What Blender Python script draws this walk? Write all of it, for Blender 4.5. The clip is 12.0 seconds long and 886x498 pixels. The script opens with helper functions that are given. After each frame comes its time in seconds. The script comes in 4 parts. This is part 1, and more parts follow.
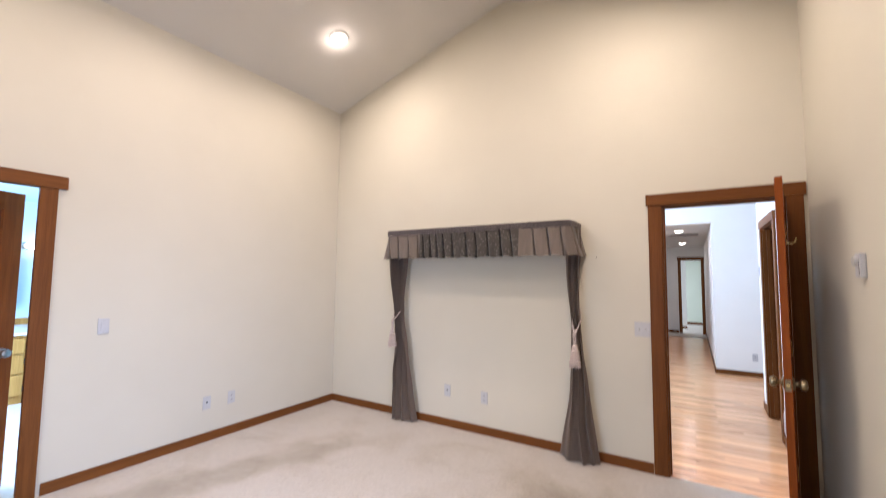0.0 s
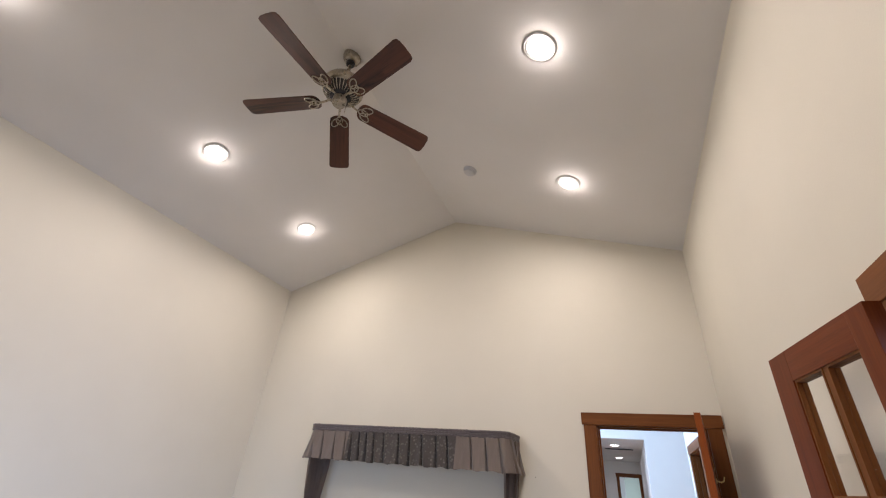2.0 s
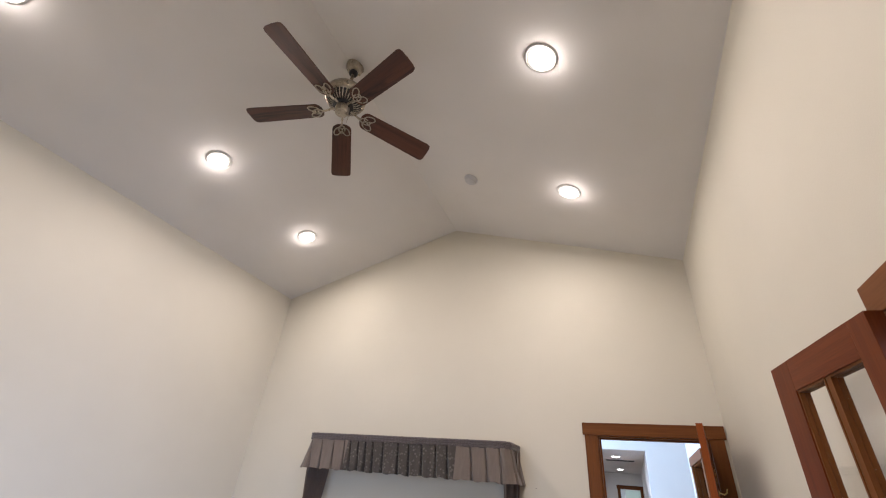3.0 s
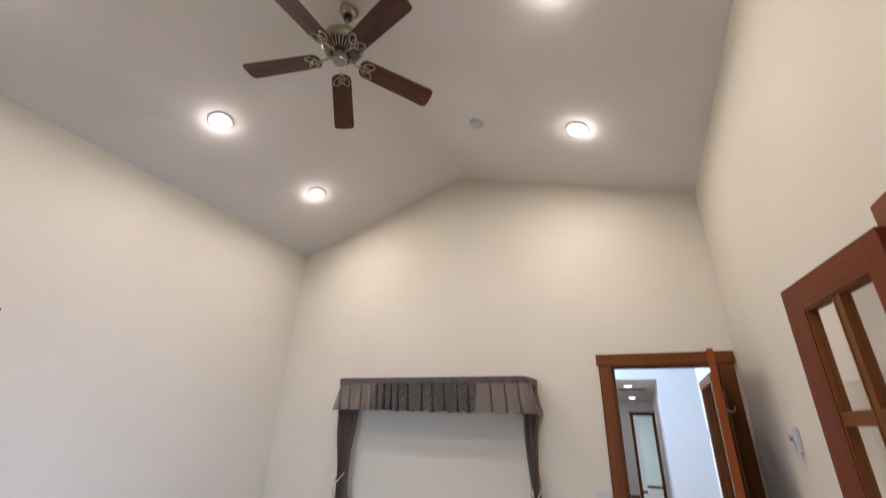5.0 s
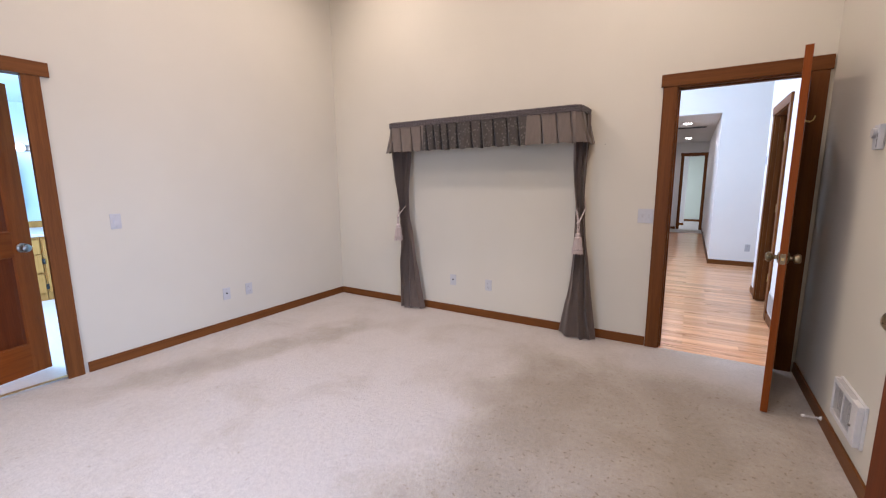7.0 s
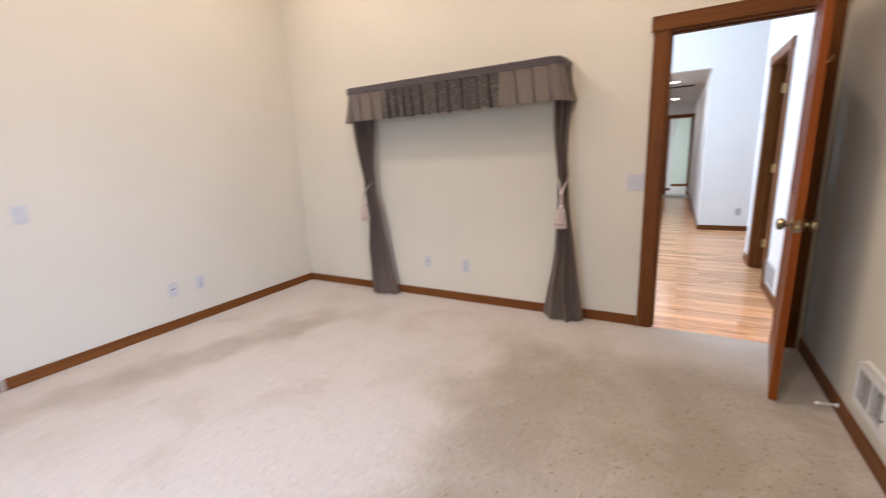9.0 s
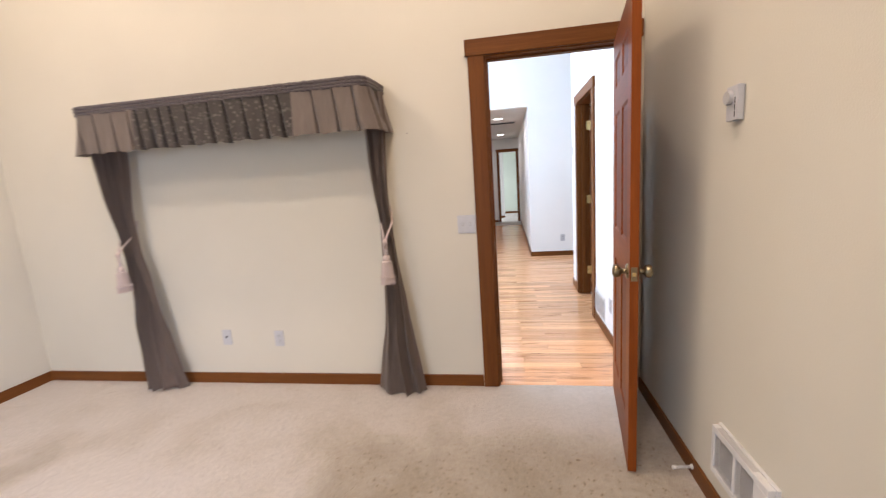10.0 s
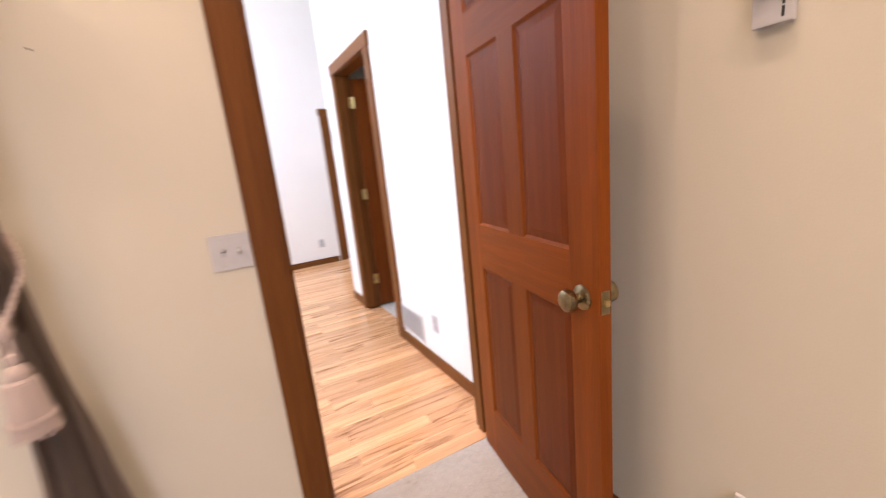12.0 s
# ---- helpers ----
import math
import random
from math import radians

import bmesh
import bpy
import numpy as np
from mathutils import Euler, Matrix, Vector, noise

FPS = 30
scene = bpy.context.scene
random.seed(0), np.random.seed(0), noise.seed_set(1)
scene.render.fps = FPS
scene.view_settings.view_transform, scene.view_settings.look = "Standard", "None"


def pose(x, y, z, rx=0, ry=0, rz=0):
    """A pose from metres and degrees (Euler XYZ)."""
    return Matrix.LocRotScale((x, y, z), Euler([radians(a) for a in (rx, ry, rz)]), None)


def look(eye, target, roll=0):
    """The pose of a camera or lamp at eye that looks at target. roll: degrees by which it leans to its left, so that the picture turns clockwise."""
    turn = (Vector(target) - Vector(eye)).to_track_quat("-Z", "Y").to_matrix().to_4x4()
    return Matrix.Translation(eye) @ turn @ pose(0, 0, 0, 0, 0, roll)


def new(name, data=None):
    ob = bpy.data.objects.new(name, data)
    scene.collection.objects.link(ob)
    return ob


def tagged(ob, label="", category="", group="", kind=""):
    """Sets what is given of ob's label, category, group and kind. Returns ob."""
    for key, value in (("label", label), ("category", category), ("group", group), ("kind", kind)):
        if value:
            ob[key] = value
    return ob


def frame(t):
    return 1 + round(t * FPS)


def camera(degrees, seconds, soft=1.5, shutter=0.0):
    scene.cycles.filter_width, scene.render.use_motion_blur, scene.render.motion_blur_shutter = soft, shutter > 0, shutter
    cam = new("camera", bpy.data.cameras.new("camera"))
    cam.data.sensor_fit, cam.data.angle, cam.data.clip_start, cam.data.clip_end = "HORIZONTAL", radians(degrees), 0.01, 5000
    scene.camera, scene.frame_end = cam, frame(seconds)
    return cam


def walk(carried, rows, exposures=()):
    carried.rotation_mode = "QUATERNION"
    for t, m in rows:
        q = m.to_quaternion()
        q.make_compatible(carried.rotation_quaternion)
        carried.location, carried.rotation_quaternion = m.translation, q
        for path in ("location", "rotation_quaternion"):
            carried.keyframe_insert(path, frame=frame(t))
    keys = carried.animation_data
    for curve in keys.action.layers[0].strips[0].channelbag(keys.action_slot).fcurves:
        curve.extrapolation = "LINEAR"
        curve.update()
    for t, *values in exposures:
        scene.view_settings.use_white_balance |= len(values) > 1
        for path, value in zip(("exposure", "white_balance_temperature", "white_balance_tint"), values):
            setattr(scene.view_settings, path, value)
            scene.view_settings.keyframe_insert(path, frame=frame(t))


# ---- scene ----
cam = camera(94.8, 12.0, soft=1.1, shutter=0.45)
PATH = [
    (0, (-0.681, -3.612, 1.473), (-1.723, -1.911, 1.618), 0.6),
    (0.2, (-0.672, -3.64, 1.503), (-1.706, -1.953, 1.793), 1.6),
    (0.5, (-0.666, -3.679, 1.541), (-1.661, -2.041, 2.113), 2.8),
    (1, (-0.671, -3.722, 1.575), (-1.52, -2.121, 2.42), 4.3),
    (1.5, (-0.679, -3.726, 1.58), (-1.433, -2.14, 2.536), 4.9),
    (2, (-0.671, -3.704, 1.583), (-1.39, -2.12, 2.57), 5.2),
    (2.5, (-0.676, -3.704, 1.58), (-1.39, -2.134, 2.594), 5.5),
    (4.5, (-0.675, -3.734, 1.575), (-1.41, -2.187, 2.608), 4.9),
    (5, (-0.684, -3.736, 1.548), (-1.469, -2.081, 2.35), 2.3),
    (5.2, (-0.692, -3.73, 1.52), (-1.504, -2.035, 2.203), 1.2),
    (5.5, (-0.704, -3.712, 1.474), (-1.57, -1.954, 1.876), 0.1),
    (6, (-0.717, -3.701, 1.422), (-1.646, -1.932, 1.499), -0.3),
    (6.5, (-0.72, -3.688, 1.382), (-1.708, -1.959, 1.203), -0.2),
    (7, (-0.732, -3.664, 1.359), (-1.754, -1.974, 1.041), -0.4),
    (8.8, (-0.754, -3.372, 1.313), (-1.798, -1.729, 0.85), -1.9),
    (9, (-0.797, -3.26, 1.328), (-1.761, -1.564, 0.889), -2.7),
    (9.2, (-0.797, -3.124, 1.35), (-1.589, -1.331, 0.95), -3.3),
    (9.5, (-0.794, -2.895, 1.367), (-1.378, -1.016, 1.008), -3.4),
    (10, (-0.775, -2.535, 1.367), (-1.096, -0.589, 1.036), -3.9),
    (10.5, (-0.845, -2.305, 1.366), (-0.977, -0.336, 1.042), -4.2),
    (11, (-0.915, -2.087, 1.346), (-0.891, -0.115, 1.012), -4.7),
    (11.5, (-0.967, -1.758, 1.331), (-0.657, 0.182, 0.957), -5.7),
    (12, (-1.032, -1.43, 1.31), (-0.124, 0.298, 0.874), -5.8),
]
walk(cam, [(t, look(eye, target, roll)) for t, eye, target, roll in PATH],
     [(0, 0.0, 6650, 20), (0.6, -0.16, 6380, 19), (1.0, -0.22, 6130, 18), (1.6, -0.34, 6180, 18), (4.6, -0.34, 6180, 18), (5.5, -0.37, 6250, 20), (6.5, -0.32, 6480, 24),
      (7.2, -0.26, 6540, 24), (9.0, -0.08, 6900, 20), (10.0, 0.09, 7080, 21), (11.0, 0.19, 7420, 25), (12.0, 0.21, 8100, 31)])

# ---- world and light ----
world = bpy.data.worlds.new("sky")
scene.world = world
world.use_nodes = True
_wn = world.node_tree.nodes
_sky = _wn.new("ShaderNodeTexSky")
_sky.sky_type, _sky.sun_disc = "NISHITA", False
_sky.sun_elevation, _sky.sun_rotation = radians(48), radians(150)
_wn["Background"].inputs["Strength"].default_value = 0.10
world.node_tree.links.new(_sky.outputs[0], _wn["Background"].inputs["Color"])

WEST, SOUTH = -4.44, -4.55           # room: x WEST..0, y SOUTH..0
EAVE, RIDGE, RX = 3.545, 4.235, -2.22
SLOPE = (RIDGE - EAVE) / (0 - RX)
HALL_Y = 4.40                        # far wall of the hall
CORR_X = -0.40                       # east wall of the corridor
FAR_Y = 9.93                         # end wall of the corridor


def roof(x):
    return RIDGE - SLOPE * abs(x - RX)


def area(name, m, power, sx, sy, color, shape="RECTANGLE", spread=180):
    d = bpy.data.lights.new(name, "AREA")
    d.shape, d.size, d.energy, d.color = shape, sx, power, color
    if shape == "RECTANGLE":
        d.size_y = sy
    d.spread = radians(spread)
    ob = new(name, d)
    ob.matrix_world = m
    return ob


WARM, COOL = (1.0, 0.90, 0.79), (0.50, 0.70, 1.0)
ROOM_LAMPS = [(-3.575, -0.885), (-3.560, -2.095), (-3.585, -3.57), (-0.86, -0.905), (-0.86, -2.19), (-0.86, -3.48)]
for lx, ly in ROOM_LAMPS:
    area("lamp_light", pose(lx, ly, roof(lx) - 0.03, 0, math.degrees(math.atan(SLOPE)) * (1 if lx > RX else -1), 0), 22.5, 0.12, 0.13, WARM, "DISK", 176)
    # an added point lamp below each lens makes the halo on the ceiling round it
    halo = bpy.data.lights.new("ceiling_halo", "POINT")
    halo.energy, halo.color, halo.shadow_soft_size = 2.7, WARM, 0.02
    new("ceiling_halo", halo).location = (lx, ly, roof(lx) - 0.058)
# daylight through the french doors, the south window, and the unseen side of the hall
area("daylight_french", look((0.10, -3.05, 1.05), (-4.4, -2.3, 0.2)), 33, 1.0, 1.9, (0.36, 0.59, 1.0), spread=95)
area("daylight_south", look((-2.5, SOUTH - 0.05, 1.35), (-2.3, -1.2, -0.7)), 40, 1.7, 1.4, (0.52, 0.72, 1.0), spread=125)
area("daylight_hall", look((-3.13, 2.35, 2.45), (0.0, 2.6, 0.6)), 395, 3.6, 2.5, (0.52, 0.74, 1.0))
area("daylight_bath", look((-6.2, -3.93, 1.6), (-6.2, -1.5, 0.6)), 200, 1.6, 1.4, COOL)
area("daylight_far_room", look((-2.6, 11.4, 1.4), (-0.5, 11.0, 0.4)), 80, 1.2, 1.2, (0.70, 0.84, 1.0))
for ly in (5.48, 8.5):
    area("corridor_light", pose(-0.887, ly, 2.415), 6, 0.13, 0.13, (0.92, 0.95, 1.0), "DISK")


# ---- materials ----
def material(name, color, rough=0.6, metal=0.0):
    m = bpy.data.materials.new(name)
    m.use_nodes = True
    b = m.node_tree.nodes["Principled BSDF"]
    b.inputs["Base Color"].default_value = (*color, 1)
    b.inputs["Roughness"].default_value = rough
    b.inputs["Metallic"].default_value = metal
    return m, m.node_tree.nodes, m.node_tree.links, b


def coords(n, l, scale=(1, 1, 1), world_space=False):
    tc, mp = n.new("ShaderNodeTexCoord"), n.new("ShaderNodeMapping")
    mp.inputs["Scale"].default_value = scale
    if world_space:
        l.new(n.new("ShaderNodeNewGeometry").outputs["Position"], mp.inputs["Vector"])
    else:
        l.new(tc.outputs["Object"], mp.inputs["Vector"])
    return mp.outputs["Vector"]


def noise_tex(n, l, vec, scale, detail=4, rough=0.55, distortion=0.0):
    t = n.new("ShaderNodeTexNoise")
    t.inputs["Scale"].default_value, t.inputs["Detail"].default_value = scale, detail
    t.inputs["Roughness"].default_value, t.inputs["Distortion"].default_value = rough, distortion
    l.new(vec, t.inputs["Vector"])
    return t.outputs["Fac"]


def ramp(n, l, fac, stops):
    r = n.new("ShaderNodeValToRGB")
    while len(r.color_ramp.elements) < len(stops):
        r.color_ramp.elements.new(0.5)
    for e, (p, c) in zip(r.color_ramp.elements, stops):
        e.position, e.color = p, (*c, 1)
    l.new(fac, r.inputs["Fac"])
    return r.outputs["Color"]


def mixed(n, l, fac, a, b, mode="MIX"):
    x = n.new("ShaderNodeMix")
    x.data_type, x.blend_type = "RGBA", mode
    for sock, v in ((x.inputs["Factor"], fac), (x.inputs["A"], a), (x.inputs["B"], b)):
        if isinstance(v, (int, float)):
            sock.default_value = v
        elif isinstance(v, tuple):
            sock.default_value = (*v, 1)
        else:
            l.new(v, sock)
    return x.outputs["Result"]


def bump(n, l, b, height, strength, distance=0.002, before=None):
    p = n.new("ShaderNodeBump")
    p.inputs["Strength"].default_value, p.inputs["Distance"].default_value = strength, distance
    l.new(height, p.inputs["Height"])
    if before is not None:
        l.new(before, p.inputs["Normal"])
    l.new(p.outputs["Normal"], b.inputs["Normal"])
    return p.outputs["Normal"]


def paint(name, color, rough=0.75, peel=0.35):
    m, n, l, b = material(name, color, rough)
    v = coords(n, l, world_space=True)
    big = noise_tex(n, l, v, 1.3, 3)
    dark = tuple(c * 0.95 for c in color)
    l.new(ramp(n, l, big, [(0.3, dark), (0.7, color)]), b.inputs["Base Color"])
    fine = noise_tex(n, l, v, 160, 3)
    bump(n, l, b, fine, peel, 0.0015)
    return m


def wood(name, dark, light, axis, rough=0.42, grain=1.0, vary=True, spread=0.12, streaks=False):
    m, n, l, b = material(name, light, rough)
    s = [26 * grain, 26 * grain, 26 * grain]
    s[axis] = 1.1 * grain
    v = coords(n, l, tuple(s))
    info = n.new("ShaderNodeObjectInfo")
    add = n.new("ShaderNodeVectorMath")
    add.operation = "MULTIPLY_ADD"
    comb = n.new("ShaderNodeCombineXYZ")
    for k in range(3):
        l.new(info.outputs["Random"], comb.inputs[k])
    l.new(comb.outputs[0], add.inputs[0])
    add.inputs[1].default_value = (37, 53, 71)
    l.new(v, add.inputs[2])
    streak = noise_tex(n, l, add.outputs[0], 1.0, 6, 0.6, 0.6)
    col = ramp(n, l, streak, [(0.25, dark), (0.48, tuple((a + c) / 2 for a, c in zip(dark, light))), (0.72, light)])
    b.inputs["Specular IOR Level"].default_value = 0.35 if streaks else 0.12
    s2 = [90, 90, 90]
    s2[axis] = 3
    pores = noise_tex(n, l, coords(n, l, tuple(s2)), 3.0, 3)
    col = mixed(n, l, 0.22, col, ramp(n, l, pores, [(0.38, dark), (0.62, light)]))
    if streaks:
        s3 = [7, 7, 7]
        s3[axis] = 0.7
        add2 = n.new("ShaderNodeVectorMath")
        add2.operation = "MULTIPLY_ADD"
        l.new(comb.outputs[0], add2.inputs[0])
        add2.inputs[1].default_value = (19, 23, 29)
        l.new(coords(n, l, tuple(s3)), add2.inputs[2])
        mark = ramp(n, l, noise_tex(n, l, add2.outputs[0], 2.2, 4, 0.6, 1.2), [(0.56, (0, 0, 0)), (0.70, (1, 1, 1))])
        col = mixed(n, l, mark, col, tuple(c * 0.66 for c in dark))
    if vary:
        hsv = n.new("ShaderNodeHueSaturation")
        mr = n.new("ShaderNodeMapRange")
        mr.inputs["To Min"].default_value, mr.inputs["To Max"].default_value = 1 - spread, 1 + spread
        l.new(info.outputs["Random"], mr.inputs["Value"])
        l.new(mr.outputs[0], hsv.inputs["Value"])
        l.new(col, hsv.inputs["Color"])
        col = hsv.outputs["Color"]
    l.new(col, b.inputs["Base Color"])
    bump(n, l, b, pores, 0.08, 0.001)
    return m


WALL = paint("cream_wall_paint", (0.580, 0.542, 0.448))
CEIL = paint("ceiling_paint", (0.64, 0.62, 0.59), 0.85, 0.5)
HALLWALL = paint("white_hall_paint", (0.80, 0.79, 0.76))
BATHWALL = paint("pale_aqua_paint", (0.58, 0.75, 0.79))
FARWALL = paint("pale_green_paint", (0.62, 0.68, 0.58))
FIR_D, FIR_L = (0.102, 0.034, 0.009), (0.182, 0.064, 0.017)
FIR = [wood("stained_fir_" + "xyz"[k], FIR_D, FIR_L, k) for k in range(3)]
DOOR_D, DOOR_L = (0.125, 0.027, 0.004), (0.230, 0.056, 0.009)
DOORWOOD = [wood("red_fir_door_" + "xyz"[k], DOOR_D, DOOR_L, k) for k in range(3)]
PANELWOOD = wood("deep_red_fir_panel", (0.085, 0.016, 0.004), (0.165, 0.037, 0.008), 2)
# door fir again, its colour darkened because less light reaches the french leaf
DIM_DOORWOOD = [wood("dimmed_red_fir_" + "xyz"[k], (0.080, 0.016, 0.004), (0.155, 0.037, 0.009), k) for k in range(3)]
OAKFLOOR = wood("oak_strip_floor", (0.46, 0.185, 0.072), (0.86, 0.490, 0.268), 0, 0.20, 0.6, spread=0.17, streaks=True)
BLADE = wood("walnut_fan_blade", (0.030, 0.011, 0.006), (0.108, 0.039, 0.021), 0, 0.35, 0.55, streaks=True)
CABINET = wood("honey_oak_cabinet", (0.36, 0.17, 0.045), (0.55, 0.29, 0.085), 2, 0.4)


def noise_out_color(n, l, v, scale):
    t = n.new("ShaderNodeTexNoise")
    t.inputs["Scale"].default_value = scale
    l.new(v, t.inputs["Vector"])
    return t.outputs["Color"]


def make_carpet():
    m, n, l, b = material("beige_cut_pile_carpet", (0.5, 0.44, 0.37), 0.95)
    v = coords(n, l, world_space=True)
    wob = n.new("ShaderNodeVectorMath")
    wob.operation = "MULTIPLY_ADD"
    l.new(noise_out_color(n, l, v, 2.6), wob.inputs[0])
    wob.inputs[1].default_value = (0.55, 0.55, 0)
    l.new(v, wob.inputs[2])
    xyz = n.new("ShaderNodeSeparateXYZ")
    l.new(wob.outputs[0], xyz.inputs[0])

    def calc(op, a, b_):
        q = n.new("ShaderNodeMath")
        q.operation = op
        for k, val in enumerate((a, b_)):
            if isinstance(val, (int, float)):
                q.inputs[k].default_value = val
            else:
                l.new(val, q.inputs[k])
        return q.outputs[0]

    def step(val, lo, hi):
        q = n.new("ShaderNodeMapRange")
        q.interpolation_type = "SMOOTHSTEP"
        q.inputs["From Min"].default_value, q.inputs["From Max"].default_value = lo, hi
        l.new(val, q.inputs["Value"])
        return q.outputs[0]
    # the bed's lighter footprint, with a trodden line on its west side and a soiled way from the door on its east side
    px, py = calc("SUBTRACT", xyz.outputs[0], 0.275), calc("SUBTRACT", xyz.outputs[1], 0.275)
    line = calc("ABSOLUTE", calc("SUBTRACT", calc("ADD", px, 3.13), calc("MULTIPLY", py, 0.32)), 0.0)
    trod = calc("MULTIPLY", step(line, 0.30, 0.0), calc("MULTIPLY", step(py, -0.45, -0.8), step(py, -3.2, -2.3)))
    soil = calc("MULTIPLY", step(px, -2.05, -1.50), calc("MULTIPLY", step(py, -0.30, -0.75), step(px, 0.10, -0.20)))
    mott = noise_tex(n, l, v, 1.9, 5, 0.62, 0.5)
    dirt = calc("ADD", calc("MULTIPLY", trod, 0.46), calc("ADD", calc("MULTIPLY", soil, 0.62), calc("MULTIPLY", calc("SUBTRACT", mott, 0.48), 1.35)))
    patch = ramp(n, l, dirt, [(0.0, (0.52, 0.468, 0.412)), (0.25, (0.455, 0.398, 0.330)), (0.75, (0.325, 0.270, 0.205))])
    spots = ramp(n, l, noise_tex(n, l, v, 14, 3, 0.6), [(0.25, (0.80, 0.76, 0.70)), (0.36, (1, 1, 1))])
    speck = ramp(n, l, noise_tex(n, l, v, 46, 2, 0.5), [(0.31, (0.60, 0.52, 0.44)), (0.37, (1, 1, 1))])
    spots = mixed(n, l, soil, spots, mixed(n, l, 1.0, spots, speck, "MULTIPLY"))
    tuft_f = noise_tex(n, l, v, 210, 2, 0.7)
    tuft = ramp(n, l, tuft_f, [(0.3, (0.80, 0.80, 0.80)), (0.65, (1.08, 1.08, 1.08))])
    mid = noise_tex(n, l, v, 38, 3, 0.6)
    midc = ramp(n, l, mid, [(0.3, (0.90, 0.90, 0.90)), (0.65, (1.04, 1.04, 1.04))])
    c = mixed(n, l, 1.0, mixed(n, l, 1.0, mixed(n, l, 1.0, patch, spots, "MULTIPLY"), tuft, "MULTIPLY"), midc, "MULTIPLY")
    l.new(c, b.inputs["Base Color"])
    b.inputs["Sheen Weight"].default_value = 0.25
    b.inputs["Specular IOR Level"].default_value = 0.1
    first = bump(n, l, b, tuft_f, 0.8, 0.006)
    bump(n, l, b, mid, 0.5, 0.012, first)
    return m


CARPET = make_carpet()


def make_fabric(name, color, floral=None):
    m, n, l, b = material(name, color, 0.85)
    v = coords(n, l, world_space=True)
    weave = noise_tex(n, l, v, 420, 2)
    slub = noise_tex(n, l, coords(n, l, (1, 1, 0.15), True), 60, 3)
    c = ramp(n, l, slub, [(0.3, tuple(x * 0.92 for x in color)), (0.7, tuple(min(1, x * 1.05) for x in color))])
    if floral:
        t = n.new("ShaderNodeTexVoronoi")
        t.inputs["Scale"].default_value = 38
        wob = mixed(n, l, 0.02, v, noise_out_color(n, l, v, 30))
        l.new(wob, t.inputs["Vector"])
        f = ramp(n, l, t.outputs["Distance"], [(0.16, floral), (0.42, tuple(x * 0.9 for x in color)), (0.9, color)])
        keep = ramp(n, l, noise_tex(n, l, v, 30, 2), [(0.28, (0, 0, 0)), (0.52, (1, 1, 1))])
        c = mixed(n, l, keep, c, f)
    l.new(c, b.inputs["Base Color"])
    b.inputs["Sheen Weight"].default_value = 0.3
    b.inputs["Specular IOR Level"].default_value = 0.25
    bump(n, l, b, weave, 0.25, 0.001)
    return m


TAUPE = make_fabric("taupe_cotton", (0.275, 0.222, 0.188))
CURTAIN = make_fabric("dark_taupe_cotton", (0.225, 0.170, 0.140))
FLORAL = make_fabric("floral_taupe_print", (0.115, 0.098, 0.086), (0.245, 0.213, 0.185))
BRAID = make_fabric("dark_braid", (0.085, 0.068, 0.066))
CORD = make_fabric("ivory_mauve_cord", (0.47, 0.38, 0.34))


def worn_metal(name, color, rough):
    m, n, l, b = material(name, color, rough, 1.0)
    v = coords(n, l)
    f = noise_tex(n, l, v, 60, 4)
    l.new(ramp(n, l, f, [(0.3, tuple(c * 0.7 for c in color)), (0.65, color)]), b.inputs["Base Color"])
    r = ramp(n, l, noise_tex(n, l, v, 25, 3), [(0.3, (rough * 0.8,) * 3), (0.7, (min(1, rough * 1.4),) * 3)])
    l.new(r, b.inputs["Roughness"])
    return m


BRASS = worn_metal("antique_brass", (0.32, 0.255, 0.155), 0.30)
PEWTER = worn_metal("antique_pewter_brass", (0.42, 0.37, 0.29), 0.28)
HINGE = worn_metal("bright_brass", (0.72, 0.55, 0.25), 0.30)
DARKMETAL, *_ = material("dark_bronze_vent", (0.012, 0.011, 0.011), 0.5)
CHROME = worn_metal("brushed_nickel", (0.30, 0.28, 0.25), 0.3)


def plain(name, color, rough):
    m, n, l, b = material(name, color, rough)
    f = noise_tex(n, l, coords(n, l), 35, 3)
    l.new(ramp(n, l, f, [(0.3, tuple(c * 0.93 for c in color)), (0.7, color)]), b.inputs["Base Color"])
    return m


DUCT_SHADE = plain("painted_duct_shade", (0.20, 0.23, 0.27), 0.5)
PLASTIC = plain("white_plastic", (0.475, 0.477, 0.49), 0.4)
ENAMEL = plain("white_enamel_steel", (0.62, 0.61, 0.59), 0.35)
GREYSLAT = plain("grey_slat_metal", (0.42, 0.41, 0.40), 0.4)
DARK = plain("dark_slot", (0.02, 0.02, 0.02), 0.7)
RUBBER = plain("white_rubber", (0.7, 0.68, 0.64), 0.6)
COUNTER = plain("white_counter_laminate", (0.75, 0.74, 0.72), 0.3)
TILE = plain("white_bath_vinyl", (0.78, 0.78, 0.76), 0.25)

GLASS, gn, gl, gb = material("door_glass", (1, 1, 1), 0.02)
gb.inputs["Transmission Weight"].default_value = 1.0
gb.inputs["IOR"].default_value = 1.45


def glowing(name, color, strength):
    m, n, l, b = material(name, (0.9, 0.9, 0.9), 0.5)
    b.inputs["Emission Color"].default_value = (*color, 1)
    b.inputs["Emission Strength"].default_value = strength
    return m


LENS = glowing("lamp_lens", (1.0, 0.88, 0.70), 1.7)
BULB = glowing("bright_emitter", (1.0, 0.97, 0.92), 9.0)


